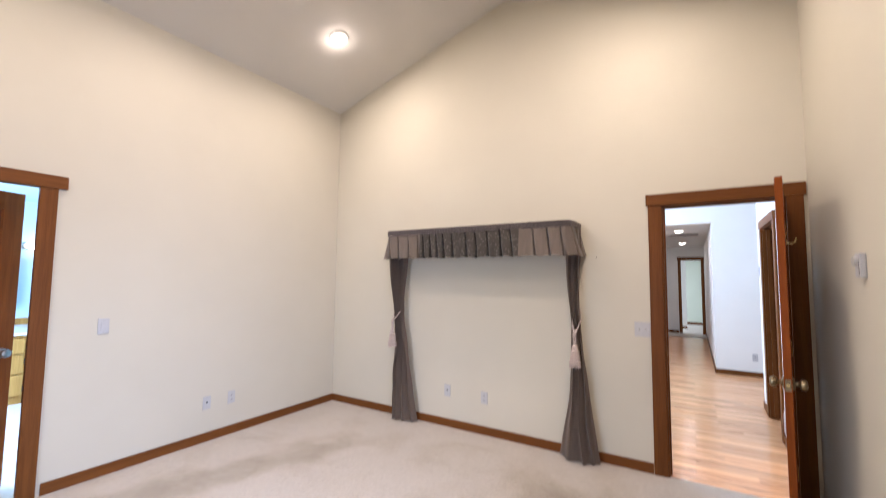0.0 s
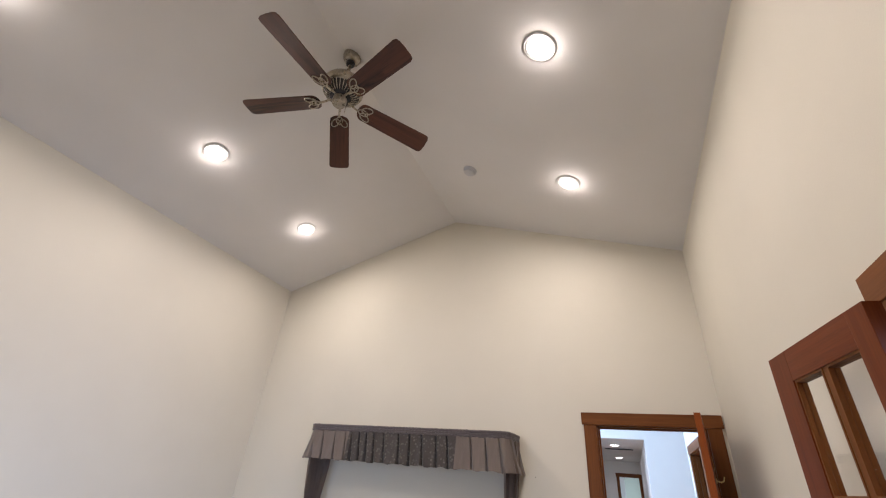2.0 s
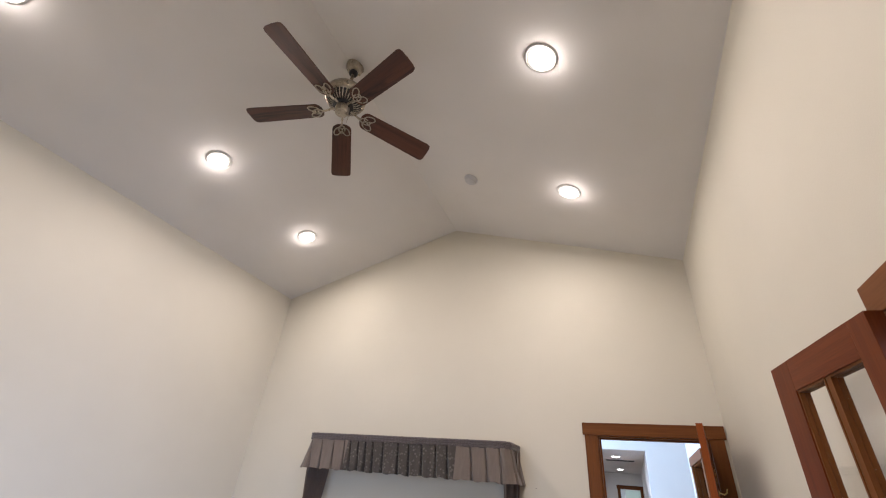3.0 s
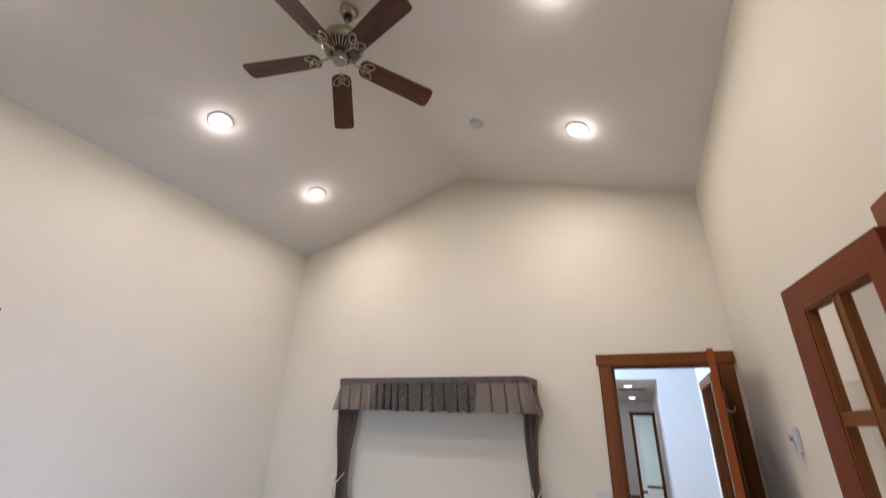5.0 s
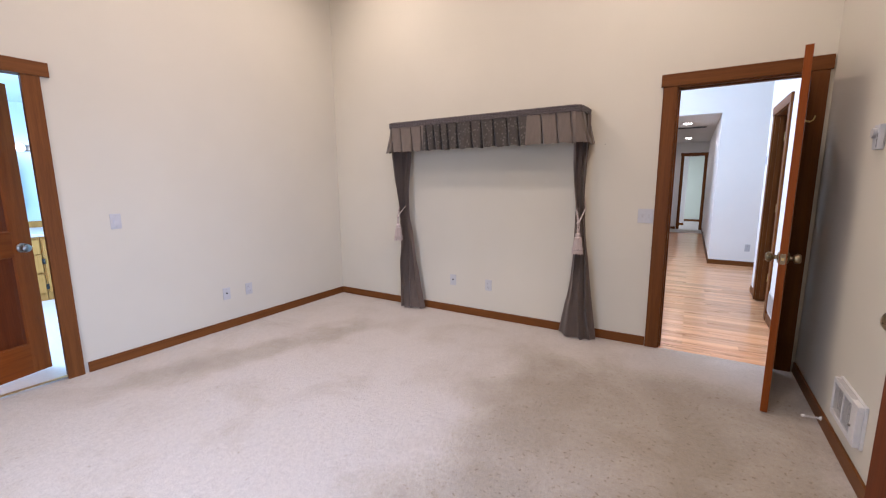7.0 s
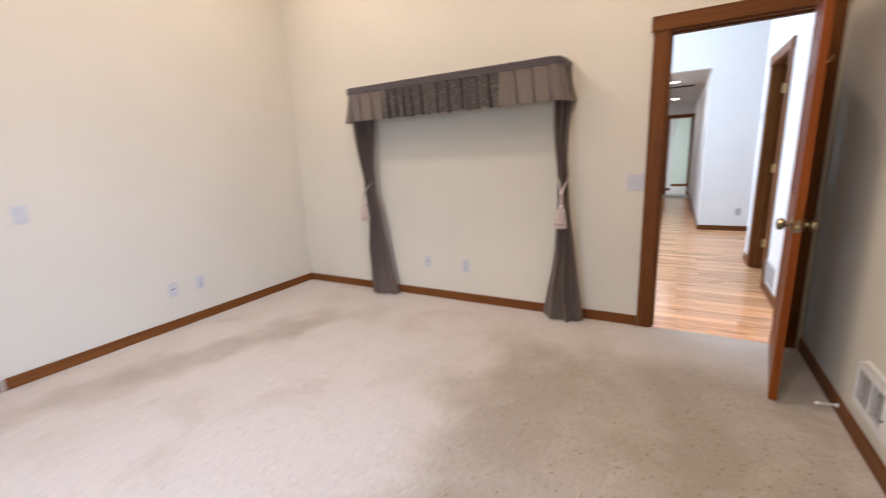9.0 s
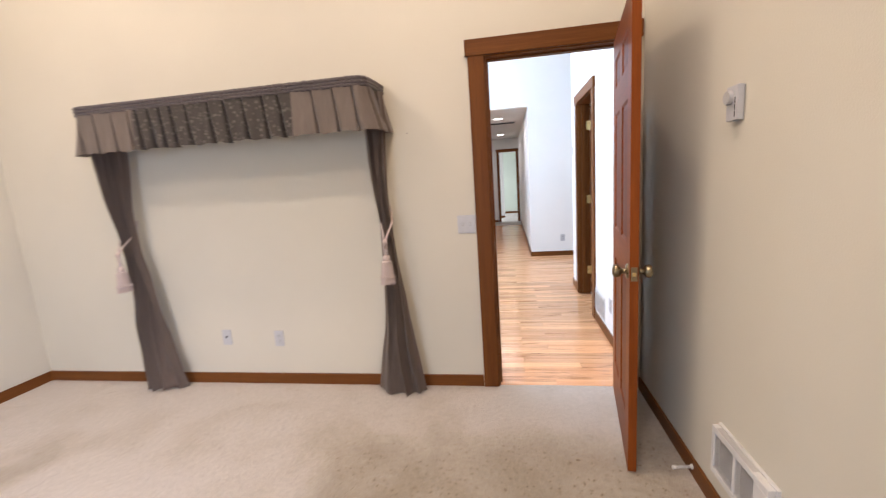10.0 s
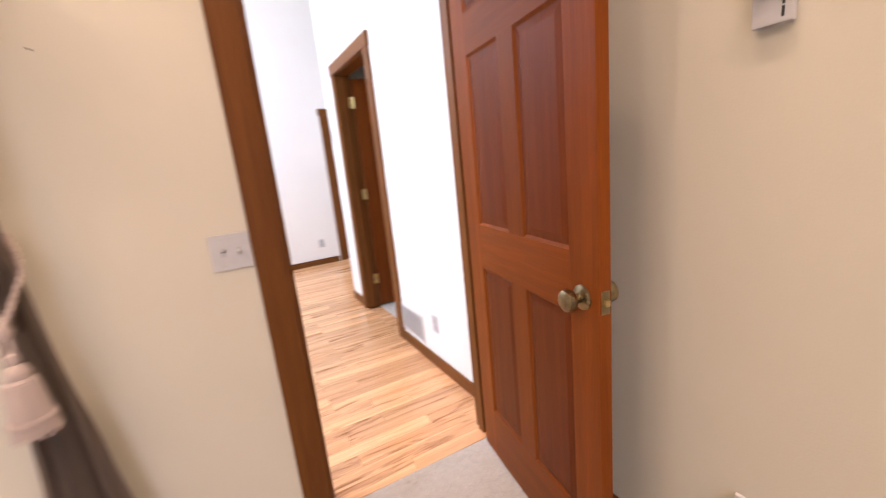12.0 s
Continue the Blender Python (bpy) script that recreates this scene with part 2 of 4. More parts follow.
# ---- building helpers ----
def box(bm, x0, x1, y0, y1, z0, z1, bevel=0.0):
    r = bmesh.ops.create_cube(bm, size=1.0)
    for v in r["verts"]:
        v.co = Vector(((x0 + x1) / 2 + v.co.x * (x1 - x0), (y0 + y1) / 2 + v.co.y * (y1 - y0), (z0 + z1) / 2 + v.co.z * (z1 - z0)))
    if bevel:
        es = list({e for v in r["verts"] for e in v.link_edges})
        bmesh.ops.bevel(bm, geom=es, offset=bevel, segments=2, profile=0.6, affect="EDGES")
    return bm


def one_box(*a):
    return box(bmesh.new(), *a)


def lathe(bm, profile, steps=24, m=None):
    """A turned body about z from (radius, height) pairs."""
    rings = []
    for r, z in profile:
        ring = []
        for k in range(steps):
            a = 2 * math.pi * k / steps
            co = Vector((r * math.cos(a), r * math.sin(a), z))
            ring.append(bm.verts.new(m @ co if m else co))
        rings.append(ring)
    for a, b in zip(rings, rings[1:]):
        for k in range(steps):
            bm.faces.new((a[k], a[(k + 1) % steps], b[(k + 1) % steps], b[k]))
    for ring, flip in ((rings[0], True), (rings[-1], False)):
        bm.faces.new(ring[::-1] if flip else ring)
    return bm


def tube(bm, pts, radius, steps=8, closed=False):
    pts = [Vector(p) for p in pts]
    rings = []
    n = len(pts)
    for i, p in enumerate(pts):
        a, b = (pts[(i - 1) % n], pts[(i + 1) % n]) if closed else (pts[max(i - 1, 0)], pts[min(i + 1, n - 1)])
        d = (b - a).normalized()
        u = d.cross(Vector((0.13, 0.31, 0.94))).normalized()
        w = d.cross(u)
        rings.append([bm.verts.new(p + radius * (math.cos(2 * math.pi * k / steps) * u + math.sin(2 * math.pi * k / steps) * w)) for k in range(steps)])
    pairs = list(zip(rings, rings[1:])) + ([(rings[-1], rings[0])] if closed else [])
    for a, b in pairs:
        for k in range(steps):
            bm.faces.new((a[k], a[(k + 1) % steps], b[(k + 1) % steps], b[k]))
    if not closed:
        bm.faces.new(rings[0][::-1])
        bm.faces.new(rings[-1])
    return bm


def mesh_of(name, bm, mat, smooth=False):
    bmesh.ops.recalc_face_normals(bm, faces=bm.faces)
    me = bpy.data.meshes.new(name)
    bm.to_mesh(me)
    bm.free()
    me.materials.append(mat)
    if smooth:
        for p in me.polygons:
            p.use_smooth = True
        me.set_sharp_from_angle(angle=radians(42))
    return me


def part(name, bm, mat, parent, label="", smooth=False):
    ob = new(name, mesh_of(name, bm, mat, smooth))
    ob.parent = parent
    return tagged(ob, label)


def thing(name, m, label, category, group="", kind=""):
    ob = new(name)
    ob.empty_display_size = 0.1
    ob.matrix_world = m
    return tagged(ob, label, category, group, kind)


def struct(name, bm, mat, label, category, smooth=False):
    return tagged(new(name, mesh_of(name, bm, mat, smooth)), label, category, "", "structure")


# ---- structure: bedroom ----
def prism(bm, pts, y0, y1):
    """A slab between y0 and y1 with the outline pts in x and z."""
    a = [bm.verts.new((x, y0, z)) for x, z in pts]
    b = [bm.verts.new((x, y1, z)) for x, z in pts]
    bm.faces.new(a)
    bm.faces.new(b[::-1])
    for k in range(len(pts)):
        bm.faces.new((a[k], b[k], b[(k + 1) % len(pts)], a[(k + 1) % len(pts)]))
    return bm


T = 0.12
DX0, DX1, DZ = -0.885, -0.108, 2.076      # rough opening of the hall door
# north wall with the hall door's opening; gable top
bm = bmesh.new()
prism(bm, [(WEST - T, 0), (DX0, 0), (DX0, 3.4), (WEST - T, 3.4)], 0, T)
prism(bm, [(DX0, DZ), (DX1, DZ), (DX1, 3.4), (DX0, 3.4)], 0, T)
prism(bm, [(DX1, 0), (T, 0), (T, 3.4), (DX1, 3.4)], 0, T)
prism(bm, [(WEST - T, 3.4), (T, 3.4), (T, EAVE + 0.02), (RX, RIDGE + 0.06), (WEST - T, EAVE + 0.02)], 0, T)
struct("wall_north", bm, WALL, "cream painted gable wall with door opening", "wall")
BY0, BY1 = -3.475, -2.680                  # bathroom door opening, along y
bm = bmesh.new()
box(bm, WEST - T, WEST, BY1, 0, 0, EAVE + 0.02)
box(bm, WEST - T, WEST, SOUTH, BY0, 0, EAVE + 0.02)
box(bm, WEST - T, WEST, BY0, BY1, 2.085, EAVE + 0.02)
struct("wall_west", bm, WALL, "cream painted tall wall with bathroom doorway", "wall")
FY0, FY1 = -3.68, -2.425                   # french door opening, along y
bm = bmesh.new()
box(bm, 0, T, FY1, 0, 0, EAVE + 0.02)
box(bm, 0, T, SOUTH, FY0, 0, EAVE + 0.02)
box(bm, 0, T, FY0, FY1, 2.082, EAVE + 0.02)
struct("wall_east", bm, WALL, "cream painted wall beside the french doors", "wall")
bm = bmesh.new()
prism(bm, [(WEST - T, 0), (T, 0), (T, 0.65), (WEST - T, 0.65)], SOUTH - T, SOUTH)
prism(bm, [(WEST - T, 0.65), (-3.4, 0.65), (-3.4, 2.05), (WEST - T, 2.05)], SOUTH - T, SOUTH)
prism(bm, [(-1.6, 0.65), (T, 0.65), (T, 2.05), (-1.6, 2.05)], SOUTH - T, SOUTH)
prism(bm, [(WEST - T, 2.05), (T, 2.05), (T, EAVE), (RX, RIDGE + 0.02), (WEST - T, EAVE)], SOUTH - T, SOUTH)
struct("wall_south", bm, WALL, "plain cream painted wall with window opening", "wall")
bm = bmesh.new()
for x0, x1 in ((WEST - T, RX), (RX, T)):
    prism(bm, [(x0, roof(x0)), (x1, roof(x1)), (x1, roof(x1) + 0.1), (x0, roof(x0) + 0.1)], SOUTH - T, T)
struct("ceiling", bm, CEIL, "vaulted greige ceiling with a soft ridge", "ceiling")
bm = bmesh.new()
bmesh.ops.create_grid(bm, x_segments=90, y_segments=90, size=0.5)
for v in bm.verts:
    x, y = WEST + (v.co.x + 0.5) * -WEST, SOUTH + (v.co.y + 0.5) * (0.0125 - SOUTH)
    v.co = Vector((x, y, 0.004 * noise.fractal(Vector((x * 3, y * 3, 0)), 1.0, 2.0, 3)))
struct("floor_carpet", bm, CARPET, "worn beige cut-pile carpet with darker traffic stains", "carpet", True)
struct("floor_slab", one_box(WEST - T, T + 0.6, SOUTH - T, 0.02, -0.15, -0.012), PLASTIC, "plain subfloor under the carpet", "floor")

# ---- trim ----
def baseboard(a, b, axis, at, face, zt=0.078):
    """A flat board along axis from a to b on the wall plane 'at', proud to the side 'face' (+1 or -1)."""
    lo, hi = sorted((at, at + face * 0.013))
    bm = one_box(a, b, lo, hi, 0, zt, 0.002) if axis == 0 else one_box(lo, hi, a, b, 0, zt, 0.002)
    return struct("baseboard", bm, FIR[axis], "brown stained fir baseboard along the wall", "baseboard")


baseboard(WEST, -0.976, 0, 0, -1)
baseboard(-2.598, -0.013, 1, WEST, 1)
baseboard(SOUTH, -3.585, 1, WEST, 1)
baseboard(-2.325, -0.0135, 1, 0, -1)
baseboard(WEST + 0.013, -0.013, 0, SOUTH, 1)


def casing_x(name, x0, x1, y, side, ztop=2.066, w=0.094, hdr=0.090, both=(True, True), label=""):
    """Trim about an opening x0..x1 on a wall plane y, proud to the side (+1 or -1)."""
    t = thing(name, pose((x0 + x1) / 2, y, 0), label or "brown stained fir door casing with wide head board", "door casing", "", "structure")
    xc = (x0 + x1) / 2

    def yy(d):
        return sorted((0.0, side * d))
    if both[0]:
        part("side_casing", one_box(x0 - w - xc, x0 - xc, *yy(0.018), 0, ztop, 0.0025), FIR[2], t)
    if both[1]:
        part("side_casing", one_box(x1 - xc, x1 + w - xc, *yy(0.018), 0, ztop, 0.0025), FIR[2], t)
    part("head_casing", one_box(x0 - w - 0.014 - xc, x1 + w + 0.014 - xc, *yy(0.024), ztop, ztop + hdr, 0.0025), FIR[0], t)
    return t


def casing_y(name, y0, y1, x, side, ztop=2.066, w=0.094, hdr=0.090, label="", lap=0.014):
    t = thing(name, pose(x, (y0 + y1) / 2, 0), label or "brown stained fir door casing with wide head board", "door casing", "", "structure")
    yc = (y0 + y1) / 2
    xx = sorted((0.0, side * 0.018))
    part("side_casing", one_box(*xx, y0 - w - yc, y0 - yc, 0, ztop, 0.0025), FIR[2], t)
    part("side_casing", one_box(*xx, y1 - yc, y1 + w - yc, 0, ztop, 0.0025), FIR[2], t)
    xx = sorted((0.0, side * 0.024))
    part("head_casing", one_box(*xx, y0 - w - lap - yc, y1 + w + lap - yc, ztop, ztop + hdr, 0.0025), FIR[1], t)
    return t


def jamb_x(name, x0, x1, y0, y1, ztop, stop_at, thick=0.018):
    """Jamb lining of an opening through a wall that runs along x; x0..x1 is the rough opening."""
    t = thing(name, pose((x0 + x1) / 2, y0, 0), "brown stained fir door jamb with stop strip", "door jamb", "", "structure")
    xc, d = (x0 + x1) / 2, y1 - y0
    part("jamb_side", one_box(x0 - xc, x0 + thick - xc, 0, d, 0, ztop - thick, 0.001), FIR[2], t)
    part("jamb_side", one_box(x1 - thick - xc, x1 - xc, 0, d, 0, ztop - thick, 0.001), FIR[2], t)
    part("jamb_head", one_box(x0 - xc, x1 - xc, 0, d, ztop - thick, ztop, 0.001), FIR[0], t)
    s0, s1 = stop_at
    part("door_stop_strip", one_box(x0 + thick - xc, x0 + thick + 0.011 - xc, s0, s1, 0, ztop - thick, 0.001), FIR[2], t)
    part("door_stop_strip", one_box(x1 - thick - 0.011 - xc, x1 - thick - xc, s0, s1, 0, ztop - thick, 0.001), FIR[2], t)
    part("door_stop_strip", one_box(x0 + thick + 0.011 - xc, x1 - thick - 0.011 - xc, s0, s1, ztop - thick - 0.011, ztop - thick, 0.001), FIR[0], t)
    return t


def jamb_y(name, y0, y1, x0, x1, ztop, stop_at, thick=0.018):
    t = thing(name, pose(x0, (y0 + y1) / 2, 0), "brown stained fir door jamb with stop strip", "door jamb", "", "structure")
    yc, d = (y0 + y1) / 2, x1 - x0
    part("jamb_side", one_box(0, d, y0 - yc, y0 + thick - yc, 0, ztop - thick, 0.001), FIR[2], t)
    part("jamb_side", one_box(0, d, y1 - thick - yc, y1 - yc, 0, ztop - thick, 0.001), FIR[2], t)
    part("jamb_head", one_box(0, d, y0 - yc, y1 - yc, ztop - thick, ztop, 0.001), FIR[1], t)
    s0, s1 = stop_at
    part("door_stop_strip", one_box(s0, s1, y0 + thick - yc, y0 + thick + 0.011 - yc, 0, ztop - thick, 0.001), FIR[2], t)
    part("door_stop_strip", one_box(s0, s1, y1 - thick - 0.011 - yc, y1 - thick - yc, 0, ztop - thick, 0.001), FIR[2], t)
    return t


casing_x("casing_hall_door", -0.878, -0.118, 0, -1)
casing_x("casing_hall_door_back", -0.878, -0.118, T, 1, both=(True, False))
hall_jamb = jamb_x("jamb_hall_door", DX0, DX1, -0.001, T + 0.001, DZ, (0.045, 0.085))
part("strike_plate", one_box(DX0 + 0.018 - (DX0 + DX1) / 2, DX0 + 0.0195 - (DX0 + DX1) / 2, 0.006, 0.036, 0.895, 0.965), BRASS, hall_jamb, "brass strike plate")
casing_y("casing_bath_door", BY0 + 0.012, -2.717, WEST, 1, lap=0.048)
jamb_y("jamb_bath_door", BY0, BY1, WEST - T - 0.001, WEST - 0.001, 2.085, (0.04, 0.075), 0.010)
casing_y("casing_french_doors", FY0 + 0.012, FY1 - 0.012, 0, -1, 2.072)
jamb_y("jamb_french_doors", FY0, FY1, -0.001, T + 0.001, 2.082, (0.05, 0.09))


# ---- doors ----
def knob_at(door, x, y, z, side, mat):
    """A round knob with rose; side +1 or -1 is the way it stands out along the door's y."""
    m = pose(x, y, z, -90 * side)
    bm = lathe(bmesh.new(), [(0.033, 0.0), (0.033, 0.004), (0.028, 0.008), (0.013, 0.011), (0.0115, 0.022), (0.015, 0.028), (0.026, 0.034), (0.0295, 0.044), (0.027, 0.055), (0.017, 0.062), (0.004, 0.0635)], 24, m)
    return part("door_handle", bm, mat, door, "round antique brass door knob", True)


def hinge_at(door, x, y, z, mat):
    bm = one_box(x - 0.002, x + 0.030, y - 0.003, y + 0.0006, z - 0.045, z + 0.045)
    lathe(bm, [(0.006, z - 0.046), (0.006, z + 0.046), (0.003, z + 0.052)], 10, Matrix.Translation((x - 0.004, y - 0.004, 0)))
    return part("hinge", bm, mat, door, "brass butt hinge")


def raised_panel(x0, x1, z0, z1, thick, face=0.009):
    """A thin panel with a raised and bevelled field on both faces."""
    bm = bmesh.new()
    for side in (0, 1):
        yb = face if side == 0 else thick - face
        yf = 0.004 if side == 0 else thick - 0.004
        i1, i2 = 0.004, 0.034
        outer = [bm.verts.new((x, yb, z)) for x, z in ((x0, z0), (x1, z0), (x1, z1), (x0, z1))]
        ring = [bm.verts.new((x, yb, z)) for x, z in ((x0 + i1, z0 + i1), (x1 - i1, z0 + i1), (x1 - i1, z1 - i1), (x0 + i1, z1 - i1))]
        field = [bm.verts.new((x, yf, z)) for x, z in ((x0 + i2, z0 + i2), (x1 - i2, z0 + i2), (x1 - i2, z1 - i2), (x0 + i2, z1 - i2))]
        bm.faces.new(field)
        for a, b in ((outer, ring), (ring, field)):
            for k in range(4):
                bm.faces.new((a[k], a[(k + 1) % 4], b[(k + 1) % 4], b[k]))
    return bm


def moulding(x0, x1, z0, z1, thick):
    """Sloped sticking round a panel, on both faces."""
    bm = bmesh.new()
    w = 0.010
    for y_out, y_in in ((0.0015, 0.0088), (thick - 0.0015, thick - 0.0088)):
        a = [bm.verts.new((x, y_out, z)) for x, z in ((x0, z0), (x1, z0), (x1, z1), (x0, z1))]
        b = [bm.verts.new((x, y_in, z)) for x, z in ((x0 + w, z0 + w), (x1 - w, z0 + w), (x1 - w, z1 - w), (x0 + w, z1 - w))]
        for k in range(4):
            bm.faces.new((a[k], a[(k + 1) % 4], b[(k + 1) % 4], b[k]))
    return bm


def six_panel_door(name, m, width, height, label, handle_sides=(1, -1), knob=BRASS):
    d = thing(name, m, label, "door", "", "structure")
    t, st, mu = 0.035, 0.112, 0.095
    rows = [(0.235, 0.875), (1.045, 1.650), (1.785, 1.925)]
    z0 = 0.014
    part("stile", one_box(0, st, 0, t, z0, height, 0.0015), DOORWOOD[2], d)
    part("stile", one_box(width - st, width, 0, t, z0, height, 0.0015), DOORWOOD[2], d)
    edges = [z0] + [z for r in rows for z in r] + [height]
    for k in range(0, len(edges), 2):
        part("rail", one_box(st, width - st, 0.0003, t - 0.0003, edges[k], edges[k + 1]), DOORWOOD[0], d)
    c = width / 2
    for a, b in rows:
        part("mullion", one_box(c - mu / 2, c + mu / 2, 0.0004, t - 0.0004, a, b), DOORWOOD[2], d)
        for x0, x1 in ((st, c - mu / 2), (c + mu / 2, width - st)):
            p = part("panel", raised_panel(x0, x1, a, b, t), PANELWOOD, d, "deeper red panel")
            part("panel_moulding", moulding(x0, x1, a, b, t), DOORWOOD[2], p)
    for side in handle_sides:
        knob_at(d, width - 0.062, t if side > 0 else 0.0, 0.93, side, knob)
    part("latch_plate", one_box(width - 0.0005, width + 0.0015, t / 2 - 0.0125, t / 2 + 0.0125, 0.90, 0.96), BRASS, d, "brass latch plate")
    part("latch_bolt", one_box(width + 0.001, width + 0.010, t / 2 - 0.007, t / 2 + 0.007, 0.922, 0.938, 0.002), HINGE, d)
    return d


door_1 = six_panel_door("door_1", pose(-0.164, -0.020, 0, 0, 0, -99.0), 0.7745, 2.050, "red-brown six-panel fir door standing open into the bedroom")
for hz in (0.22, 1.03, 1.83):
    hinge_at(door_1, 0.0, 0.036, hz, HINGE)
# coat hook on the door's wall side
hook = lathe(bmesh.new(), [(0.016, 0), (0.016, 0.004), (0.006, 0.006)], 14, pose(0.30, 0.035, 1.72, -90))
tube(hook, [(0.30, 0.038, 1.72), (0.30, 0.062, 1.712), (0.30, 0.078, 1.722), (0.30, 0.084, 1.745)], 0.0045)
part("coat_hook", hook, HINGE, door_1, "small brass coat hook")

door_2 = six_panel_door("door_2", pose(-4.540, -3.452, 0, 0, 0, 107.2), 0.778, 2.046, "red-brown six-panel fir bathroom door standing ajar", (-1, 1), CHROME)


def french_leaf(name, m, width, label, astragal):
    d = thing(name, m, label, "door", "", "structure")
    t, z0, zt = 0.040, 0.014, 2.045
    sh, sf = 0.078, 0.122
    lw, mw = (width - sh - sf - 0.024) / 2, 0.024
    part("stile", one_box(0, sh, 0, t, z0, zt, 0.0015), DIM_DOORWOOD[2], d)
    part("stile", one_box(width - sf, width, 0, t, z0, zt, 0.0015), DIM_DOORWOOD[2], d)
    top, bottom = 1.950, 0.270
    part("rail", one_box(sh, width - sf, 0.0003, t - 0.0003, top, zt), DIM_DOORWOOD[0], d)
    part("rail", one_box(sh, width - sf, 0.0003, t - 0.0003, z0, bottom), DIM_DOORWOOD[0], d)
    cx = sh + lw
    part("muntin", one_box(cx, cx + mw, 0.006, t - 0.006, bottom, top, 0.003), FIR[2], d)
    pitch = (top - bottom) / 5
    for k in range(1, 5):
        z = bottom + k * pitch
        for x0, x1 in ((sh, cx), (cx + mw, width - sf)):
            part("muntin", one_box(x0, x1, 0.005, t - 0.005, z - 0.013, z + 0.013, 0.003), FIR[0], d)
    for k in range(5):
        for x0, x1 in ((sh, cx), (cx + mw, width - sf)):
            a = bottom + k * pitch + (0.013 if k else 0)
            b = bottom + (k + 1) * pitch - (0.013 if k < 4 else 0)
            g = part("pane", one_box(x0, x1, t / 2 - 0.002, t / 2 + 0.002, a, b), GLASS, d, "clear glass pane")
            g.visible_shadow = False
            bead = bmesh.new()
            for y0, y1 in ((t / 2 + 0.002, t - 0.004), (0.004, t / 2 - 0.002)):
                box(bead, x0, x0 + 0.007, y0, y1, a, b)
                box(bead, x1 - 0.007, x1, y0, y1, a, b)
                box(bead, x0 + 0.007, x1 - 0.007, y0, y1, a, a + 0.007)
                box(bead, x0 + 0.007, x1 - 0.007, y0, y1, b - 0.007, b)
            part("glazing_bead", bead, FIR[2], g, "brown wooden glazing bead")
    if astragal:
        part("astragal", one_box(width - 0.012, width + 0.022, -0.012, 0.006, z0, zt - 0.012, 0.002), FIR[2], d)
    knob_at(d, width - 0.080, t, 0.950, 1, BRASS)
    return d


french = french_leaf("door_3", pose(-0.060, -2.470, 0, 0, 0, 97.2), 0.550, "red-brown fir french door with small panes folded back against the wall", True)
for hz in (0.25, 1.05, 1.85):
    hinge_at(french, 0.0, 0.0, hz, HINGE)


# ---- plates, thermostat, heater ----
def wall_plate(name, m, width, label, category, kind_of):
    """A cover plate that stands out along its own -y."""
    p = thing(name, m, label, category, "wall plates")
    part("plate", one_box(-width / 2, width / 2, -0.006, 0, -0.057, 0.057, 0.0025), PLASTIC, p)
    if kind_of == "outlet":
        for z in (-0.020, 0.020):
            f = part("receptacle", one_box(-0.0165, 0.0165, -0.0085, -0.005, z - 0.0145, z + 0.0145, 0.0022), PLASTIC, p)
            s = bmesh.new()
            box(s, -0.008, -0.0055, -0.0092, -0.008, z - 0.004, z + 0.006)
            box(s, 0.0055, 0.008, -0.0092, -0.008, z - 0.004, z + 0.006)
            box(s, -0.002, 0.002, -0.0092, -0.008, z - 0.010, z - 0.006)
            part("slots", s, DARK, f)
    elif kind_of == "jack":
        part("jack", lathe(bmesh.new(), [(0.008, 0), (0.008, 0.003), (0.0045, 0.004), (0.0045, 0.010), (0.002, 0.010)], 12, pose(0, -0.005, 0.004, 90)), DARK, p)
    elif kind_of == "rocker":
        part("rocker", one_box(-0.0165, 0.0165, -0.010, -0.005, -0.033, 0.033, 0.002), PLASTIC, p)
    else:
        for x in (-0.023, 0.023):
            part("toggle_well", one_box(x - 0.006, x + 0.006, -0.0066, -0.005, -0.013, 0.013), GREYSLAT, p)
            tg = one_box(-0.0045, 0.0045, -0.016, 0, -0.005, 0.005, 0.0015)
            tg.transform(pose(x, -0.005, 0.003, -28 if x < 0 else 28))
            part("toggle", tg, PLASTIC, p)
    for z in (-0.042, 0.042):
        part("screw", lathe(bmesh.new(), [(0.003, 0), (0.003, 0.0008), (0.001, 0.0012)], 8, pose(0 if width < 0.09 else -0.023, -0.0056, z, 90)), GREYSLAT, p)
    return p


wall_plate("light_switch", pose(-1.032, 0, 1.088), 0.115, "white double toggle switch plate beside the hall door", "light switch", "toggle")
wall_plate("cable_jack", pose(-2.822, 0, 0.351), 0.070, "white cable jack plate low on the wall", "wall jack", "jack")
wall_plate("outlet", pose(-2.413, 0, 0.340), 0.070, "white duplex outlet low on the wall", "outlet", "outlet")
wall_plate("wall_switch", pose(WEST, -2.312, 1.093, 0, 0, 90), 0.070, "white rocker switch beside the bathroom door", "light switch", "rocker")
wall_plate("outlet", pose(WEST, -1.285, 0.338, 0, 0, 90), 0.070, "white duplex outlet above the baseboard", "outlet", "outlet")
wall_plate("phone_jack", pose(WEST, -1.514, 0.338, 0, 0, 90), 0.070, "white phone jack plate above the baseboard", "wall jack", "jack")

nl = thing("nail", pose(-1.368, 0, 1.667, 90), "small dark picture nail in the wall", "nail")
part("shank", lathe(bmesh.new(), [(0.0013, -0.004), (0.0013, 0.014)], 8), DARKMETAL, nl)
part("head", lathe(bmesh.new(), [(0.0030, 0.013), (0.0034, 0.014), (0.0030, 0.0155), (0.0008, 0.016)], 10), DARKMETAL, nl)

